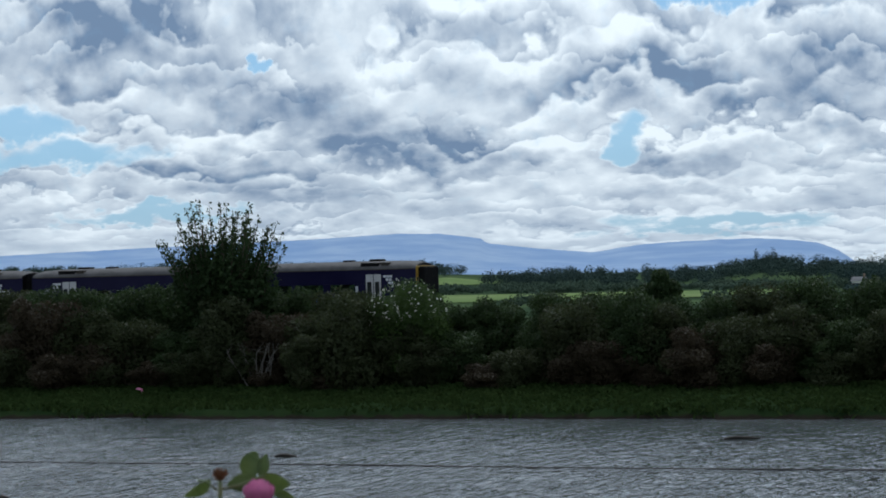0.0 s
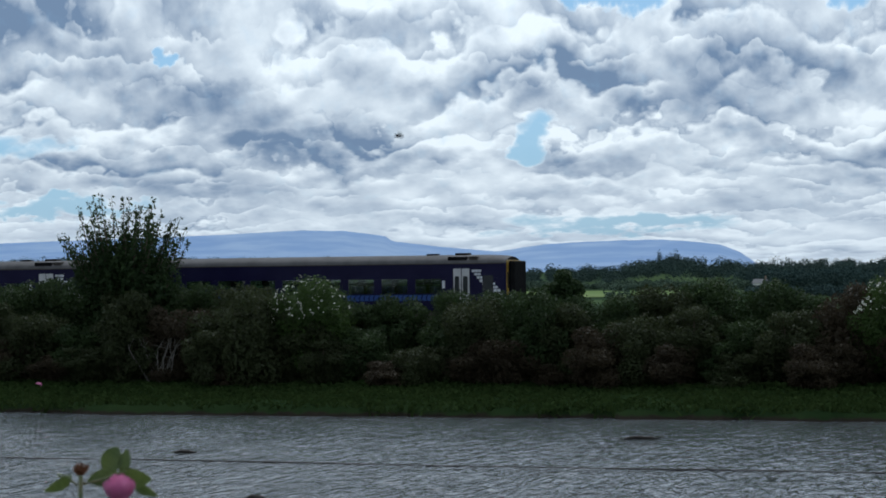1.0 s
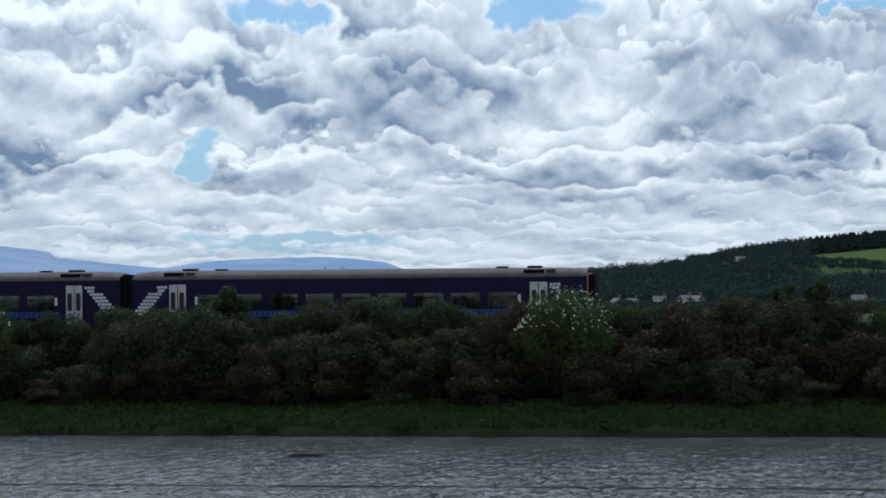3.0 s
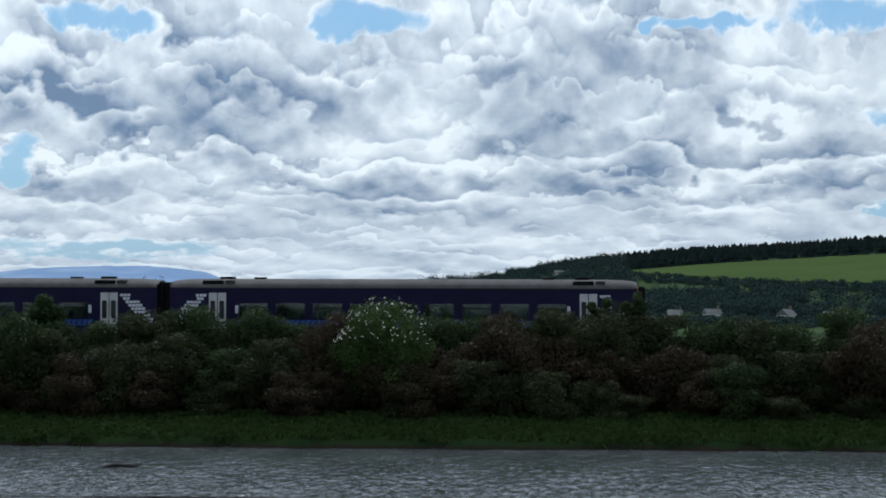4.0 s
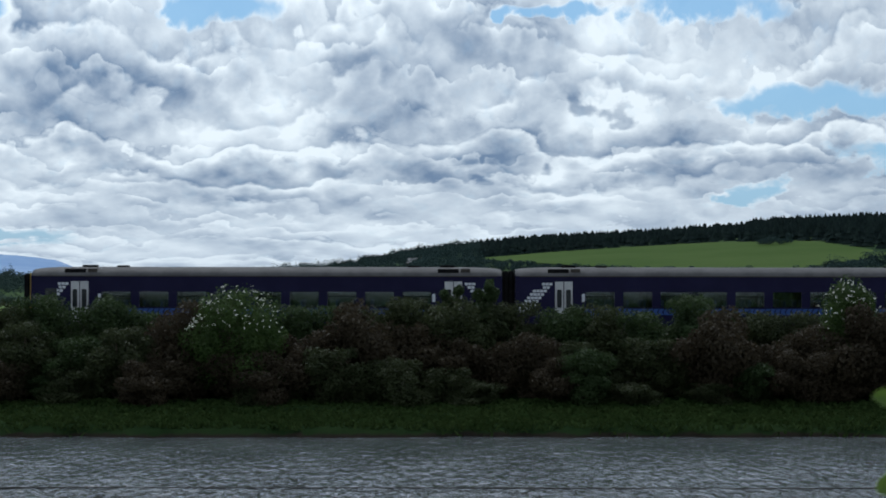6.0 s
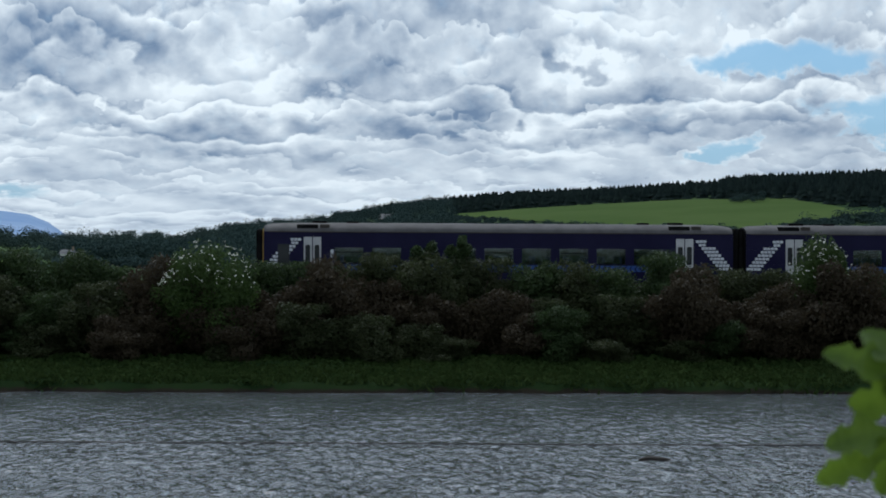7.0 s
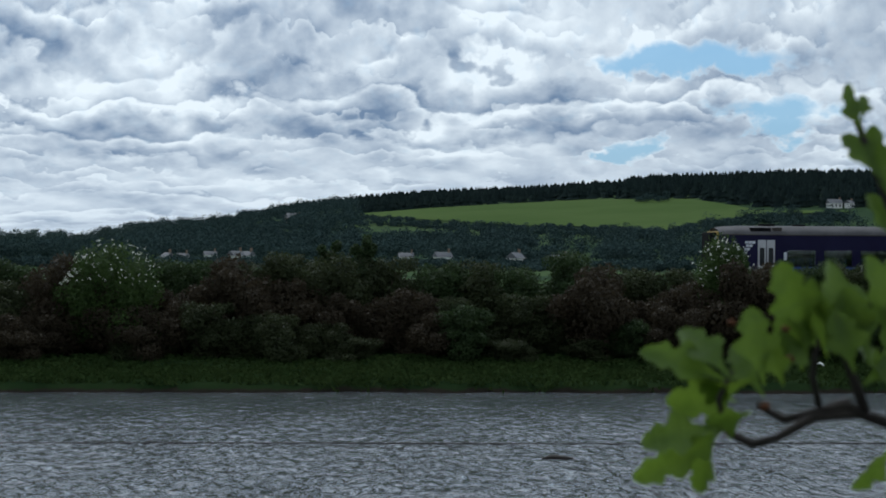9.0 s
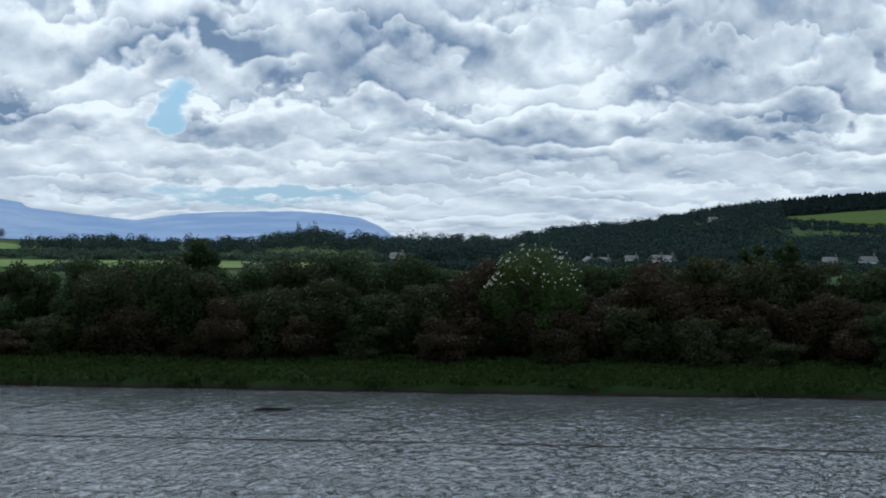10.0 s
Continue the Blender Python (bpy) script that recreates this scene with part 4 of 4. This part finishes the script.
# ---- bank grass and things on the water ----
def tufts():
    rng = np.random.default_rng(9)
    n = 60000
    x, y = rng.uniform(-72, 38, n), 84.1 + 7.0 * rng.uniform(0, 1, n) ** 0.9
    z = land(x, y + np.array([bank_line(float(q)) for q in x]) * (y < 90))
    a = rng.uniform(0, 2 * math.pi, n)
    h = rng.uniform(0.05, 0.19, n) * np.interp(y, [84.1, 86, 90, 92], [0.9, 0.9, 1.0, 1.6])
    w = h * 0.9
    lean = rng.normal(0, 0.12, (n, 2))
    c = np.stack([x, y, z], 1)
    d = np.stack([np.cos(a), np.sin(a), np.zeros(n)], 1)
    tip = c + np.stack([lean[:, 0], lean[:, 1], h], 1)
    up = np.stack([np.zeros(n), np.zeros(n), np.full(n, -0.06)], 1)
    v = np.stack([c - d * w[:, None] * 0.5 + up, c + d * w[:, None] * 0.5 + up, tip + d * w[:, None] * 0.5, tip - d * w[:, None] * 0.3], 1).reshape(-1, 3)
    ob = mesh_part("grass", v, np.arange(n * 4).reshape(-1, 4), M["grass"])
    tagged(ob, "short rough green grass on the river bank", "grass", kind="stuff")


tufts()


def driftwood(x, y, length, turn):
    v, f = tube_data([(-length / 2, 0, 0.02), (-length * 0.2, 0.04, 0.07), (length * 0.2, -0.03, 0.06), (length / 2, 0.02, 0.03)], [0.03, 0.07, 0.06, 0.02], 6)
    ob = mesh_part("driftwood", v, f, M["wet_wood"])
    ob.matrix_basis = pose(x, y, 0, 0, 0, turn)
    tagged(ob, "dark wet branch afloat on the river", "driftwood", group="driftwood")


for x, y, length, turn in ((-15.75, 74.2, 1.3, 6), (-33.0, 52.5, 0.6, 10), (-22, 53, 0.6, 0), (7.6, 58.5, 0.9, -5), (-30, 66, 0.8, 4)):
    driftwood(x, y, length, turn)
line = mesh_part("rope", *tube_data([(-60 + 5 * k, 63.4 - 0.025 * k + 0.12 * math.sin(k * 1.3), 0.012 + 0.008 * math.sin(k * 2.1)) for k in range(19)], [0.022] * 19, 5), M["wet_wood"])
tagged(line, "thin dark rope floating along the river", "rope")


def litter(x, y, size, mat, label):
    """A crumpled scrap."""
    bm = bmesh.new()
    bmesh.ops.create_icosphere(bm, subdivisions=2, radius=size)
    for v in bm.verts:
        v.co = Vector((v.co.x * 1.3, v.co.y * 0.8, v.co.z * 0.7)) + Vector(noise.noise_vector(v.co * 9 / size * 0.2)) * size * 0.45
    ob = part("litter", bm, mat)
    ob.matrix_basis = pose(x, y, float(land(x, y)) + size * 0.35, 0, 0, 20)
    tagged(ob, label, "litter")


litter(22.9, 89.3, 0.14, M["render_white"], "scrap of white plastic on the grass bank")
litter(-48.6, 90.0, 0.16, M["petal"], "faded pink scrap at the hedge foot")

# ---- plants by the camera ----
def lobed_leaf(length, width, lobes, seed, fold=0.4):
    """A lobed leaf along +x with a folded midrib, a little curled."""
    rng = np.random.default_rng(seed)
    steps = 34
    verts, faces = [], []
    for i in range(steps + 1):
        f = i / steps
        if lobes:
            w = np.interp(f, [0, 0.2, 0.34, 0.42, 0.50, 0.57, 0.61, 0.65, 0.70, 0.75, 0.79, 0.83, 0.88, 0.93, 0.97, 1.0], [0.05, 0.14, 0.34, 0.66, 0.92, 1.0, 0.86, 0.56, 0.50, 0.66, 0.72, 0.58, 0.46, 0.42, 0.26, 0.03])
            w = float(w) * rng.uniform(0.92, 1.08)
        else:
            w = math.sin(math.pi * f ** 0.85) ** 0.75
        w *= width / 2
        sag = -0.18 * length * f * f + rng.normal() * length * 0.004
        x = length * f
        verts += [(x, -w, sag + w * fold), (x, -w * 0.5, sag + w * fold * 0.4), (x, 0, sag), (x, w * 0.5, sag + w * fold * 0.4), (x, w, sag + w * fold)]
    for i in range(steps):
        for k in range(4):
            a = i * 5 + k
            faces.append((a, a + 1, a + 6, a + 5))
    return verts, faces


def set_leaf(name, base_at, tip_at, width, lobes, mat, parent, seed, tilt=0.0):
    """A leaf from base to tip, both in the plant's plane (x right, z up, y away)."""
    a, b = Vector(base_at), Vector(tip_at)
    way = b - a
    length = way.length
    ex = way.normalized()
    face = Vector((0.75 * math.sin(seed * 1.7), -1, 0.7 * math.cos(seed * 2.3)))
    ez = (face - ex * face.dot(ex)).normalized()
    ey = ez.cross(ex)
    turn = Matrix((ex, ey, ez)).transposed()
    verts, faces = lobed_leaf(length, width, lobes, seed)
    return mesh_part(name, [a + turn @ Vector(v) for v in verts], faces, mat, parent, smooth=True)


def spot(dx, yaw, pitch, roll, px, py, depth):
    """The place that shows at (px, py), in thousandths of the picture's width from its middle, at that depth."""
    m = held(dx, yaw, pitch, roll)
    k = 2 * math.tan(cam_angle / 2) * depth / 1000
    return m @ Vector((px * k, py * k, -depth))


cam_angle = radians(23.95)


def oak_branch():
    """A lobed-leaved twig that hangs into view close by."""
    base = new("branch")
    eye = held(*ROWS[17][1:])
    depth = 1.2
    k = 2 * math.tan(cam_angle / 2) * depth / 1568 / 1.8

    def at(x, y, away=0.0):
        return Vector((((x - 843 + 421.5) / 1.0 - 421.5 + (1568 - 784) * 1.8) * k, away, -(y + (380 - 441) * 1.8) * k))

    base.matrix_world = Matrix.Translation(eye.translation) @ pose(0, 0, 0, 0, 0, ROWS[17][2]) @ pose(0, depth, 0) @ pose(0, 0, 0, ROWS[17][3])
    twigs = [([(1500, 1500, 0.06), (1200, 900, 0.04), (980, 730, 0.02), (850, 690, 0.0), (740, 655, 0), (600, 665, 0), (480, 735, 0), (400, 755, 0), (315, 712, 0)], 0.0042),
             ([(740, 655, 0), (700, 625, 0), (590, 655, 0), (510, 680, 0.01), (420, 632, 0.01)], 0.0036), ([(760, 655, 0), (735, 580, 0), (690, 490, -0.01), (650, 360, -0.01)], 0.0034),
             ([(850, 690, 0), (900, 500, 0.0), (900, 250, 0), (850, 10, 0.01), (770, -190, 0.01), (720, -320, 0.01)], 0.0036), ([(620, 660, 0), (590, 540, 0), (600, 420, -0.01)], 0.0022),
             ([(315, 712, 0), (290, 610, -0.005), (330, 520, -0.01)], 0.0018), ([(980, 730, 0.02), (900, 760, 0), (830, 745, 0)], 0.0022)]
    for pts, r in twigs:
        n = len(pts)
        mesh_part("twig", *tube_data([at(*p) for p in pts], [r * 0.82 * (1.15 - 0.6 * i / n) * (1.25 if i % 2 else 0.95) for i in range(n)], 7), M["twig"], base, smooth=True)
    end = at(1500, 1500, 0.06)
    foot = Vector((end.x + 0.18, 0.12, -1.68))
    mesh_part("stem", *tube_data([foot, foot.lerp(end, 0.35) + Vector((0.05, 0.02, 0)), foot.lerp(end, 0.7) + Vector((0.03, -0.02, 0)), end], [0.012, 0.010, 0.0075, 0.004], 8), M["twig"], base, smooth=True)
    for i, (bx, by, tx, ty, w, lobes) in enumerate([
            (330, 560, 60, 440, 150, 2), (330, 550, 180, 370, 140, 2), (420, 560, 370, 320, 150, 2), (600, 440, 470, 190, 170, 2), (620, 430, 690, 165, 190, 2),
            (800, 420, 765, 150, 150, 2), (620, 400, 440, 500, 150, 2), (400, 540, 130, 660, 190, 3), (290, 690, 40, 730, 150, 2), (280, 710, 40, 880, 150, 2),
            (275, 730, 215, 930, 110, 2), (700, 520, 640, 330, 150, 2), (850, 745, 735, 900, 130, 2), (740, 560, 880, 470, 150, 2), (860, 430, 880, 200, 160, 2), (720, 480, 700, 260, 170, 2), (560, 470, 540, 300, 120, 2), (480, 560, 430, 430, 110, 2), (350, 620, 230, 560, 120, 2), (820, 560, 760, 420, 120, 2), (300, 690, 150, 800, 110, 2), (640, 480, 560, 240, 130, 2), (760, 500, 720, 230, 140, 2), (830, 520, 800, 300, 130, 2), (560, 520, 480, 360, 120, 2), (430, 600, 330, 430, 130, 2), (380, 640, 240, 690, 130, 2), (690, 420, 600, 300, 120, 2), (870, 330, 840, 140, 120, 2)]):
        set_leaf("leaf", at(bx, by, -0.012 * (i % 3)), at(tx, ty, 0.02 * math.sin(i * 2.1) - 0.01), w * k, lobes, M["leaf_near"], base, i)
    for i, (bx, by, tx, ty, w) in enumerate([(750, -220, 685, -400, 80), (740, -270, 765, -370, 60), (800, -90, 700, -250, 110), (830, -40, 770, -270, 110), (850, 50, 870, -200, 120), (880, 150, 790, -60, 120)]):
        set_leaf("leaf", at(bx, by, 0.0), at(tx, ty, 0.01), w * k, 2, M["leaf_near"], base, 40 + i)
    for i, (x, y) in enumerate([(320, 365), (490, 385), (650, 345), (425, 628), (315, 712), (500, 480)]):
        bm = bmesh.new()
        bmesh.ops.create_icosphere(bm, subdivisions=2, radius=13 * k, matrix=Matrix.Translation(at(x, y, -0.02)) @ Matrix.Diagonal((1.3, 1, 0.9, 1)))
        for v in bm.verts:
            v.co += Vector(noise.noise_vector(v.co * 260)) * 6 * k
        part("bud", bm, M["wilted"], base, "withered brown bud", True)
    tagged(base, "green lobed-leaf twig with gnarled grey bark close by", "branch")


oak_branch()


def rose():
    """A pink rose with its leaves and a wilted head on green stems."""
    base = new("rose")
    eye = held(*ROWS[0][1:])
    depth = 2.2
    k = 2 * math.tan(cam_angle / 2) * depth / 1568
    base.matrix_world = Matrix.Translation(eye.translation) @ pose(0, 0, 0, 0, 0, ROWS[0][2]) @ pose(0, depth, 0)
    roll, pitch = radians(ROWS[0][4]), radians(ROWS[0][3])

    def at(x, y, away=0.0):
        px, pz = x - 784, 441 - y
        return Vector(((px * math.cos(roll) + pz * math.sin(roll)) * k, away, (pz * math.cos(roll) - px * math.sin(roll)) * k + math.tan(pitch) * depth))

    foot = float(land(-0.6, 2.1)) - EYE
    for pts, r in (([(460, 885), (450, 960), (420, 1150)], 0.0022), ([(390, 850), (390, 900), (400, 1000), (420, 1150)], 0.0024), ([(390, 866), (420, 860), (470, 840)], 0.0012), ([(385, 868), (365, 852), (350, 850)], 0.0012)):
        mesh_part("stem", *tube_data([at(*p) for p in pts], [r] * len(pts), 6), M["stem"], base, smooth=True)
    low = at(420, 1150)
    mesh_part("stem", *tube_data([low, Vector((low.x + 0.02, 0.02, (low.z + foot) / 2)), Vector((low.x + 0.05, 0, foot))], [0.0026, 0.004, 0.006], 6), M["stem"], base)
    for i, (bx, by, tx, ty, w) in enumerate([(432, 842, 455, 800, 40), (462, 845, 470, 804, 22), (452, 848, 512, 862, 42), (455, 848, 400, 856, 26), (370, 852, 330, 884, 28), (440, 866, 405, 862, 16), (480, 872, 520, 885, 18)]):
        set_leaf("leaf", at(bx, by, 0.004 * i), at(tx, ty, 0.006), w * k, 0, M["leaf_rose"], base, 60 + i)
    # the flower: cupped petals in three whorls
    centre = at(460, 872, -0.01)
    flower = new("flower")
    rng = np.random.default_rng(2)
    for ring, (count, tall, out) in enumerate(((5, 46, 0.30), (6, 42, 0.48), (7, 36, 0.68))):
        for j in range(count):
            a = 2 * math.pi * (j + 0.35 * ring) / count
            v, f = [], []
            for r in range(6):
                g = r / 5
                rad = (6 + 22 * out * math.sin(g * 2.1) + 3 * ring) * k
                wide = 0.98 * math.sin(math.pi * (0.18 + 0.55 * g))
                for c in range(5):
                    b = a + wide * (c / 4 - 0.5) * 2.0
                    z = (-20 + tall * g - 5 * abs(c / 4 - 0.5) * g) * k
                    v.append(centre + Vector((math.cos(b) * rad * (1 + 0.05 * rng.normal()), math.sin(b) * rad, z)))
            f = [(r * 5 + c, r * 5 + c + 1, (r + 1) * 5 + c + 1, (r + 1) * 5 + c) for r in range(5) for c in range(4)]
            mesh_part("petal", v, f, M["petal"], base, smooth=True)
    bpy.data.objects.remove(flower)
    for j in range(9):
        a = 2 * math.pi * j / 9
        tip = at(386 + 14 * math.cos(a) + 4, 838 - 8 * math.sin(a) - 4, 0.004 * math.sin(a))
        set_leaf("sepal", at(390, 850), tip, 9 * k, 0, M["wilted"], base, 80 + j)
    tagged(base, "pink garden rose in bloom with a wilted head beside it", "rose")


rose()


def fly():
    """A small dark fly: body, head, two wings."""
    base = new("fly")
    for name, x, r in (("abdomen", -0.0022, 0.0020), ("thorax", 0.0008, 0.0018), ("head", 0.0030, 0.0013)):
        bm = bmesh.new()
        bmesh.ops.create_icosphere(bm, subdivisions=2, radius=r, matrix=Matrix.Translation((x, 0, 0)) @ Matrix.Diagonal((1.35, 1, 0.9, 1)))
        part(name, bm, M["rubber"], base, smooth=True)
    for side in (-1, 1):
        mesh_part("wing", [(0.001, side * 0.001, 0.0015), (-0.001, side * 0.004, 0.003), (-0.005, side * 0.005, 0.003), (-0.004, side * 0.002, 0.002)], [(0, 1, 2, 3)], M["glass"], base)
    return tagged(base, "tiny dark fly crossing close by", "fly")


insect = fly()


# ---- the train's run ----
# seconds, place of the coupling between the two cars along the line
RUN = [(0.0, -60.9), (0.5, -55.9), (1.0, -50.95), (1.5, -45.85), (2.0, -40.59), (2.5, -35.52), (3.25, -27.5), (4.0, -19.31), (4.5, -13.73), (5.0, -7.92), (5.75, 1.2), (6.5, 10.64), (7.0, 16.94), (7.5, 23.45), (8.0, 29.96), (8.5, 36.47), (9.0, 43.53), (9.5, 50.6), (10.0, 57.7)]


FLIGHT = [(0.0, 0.45, 1.75, 5.65), (0.7, 0.10, 1.90, 6.02), (0.9, -0.524, 1.917, 6.24), (1.0, -0.590, 1.895, 6.329), (1.1, -0.558, 1.905, 6.364), (1.2, -0.512, 1.919, 6.405), (1.3, -0.419, 1.947, 6.410), (1.6, 0.05, 1.90, 6.75), (2.2, 0.9, 1.2, 7.6), (10.0, 4.0, -6.0, 9.0)]


def motions():
    walk(insect, [(t, pose(x, y, z, 0, 0, 60)) for t, x, y, z in FLIGHT])
    walk(leading, [(t, pose(s + 11.6, TRACK_Y, RAIL)) for t, s in RUN])
    walk(trailing, [(t, pose(s - 11.6, TRACK_Y, RAIL)) for t, s in RUN])


motions()
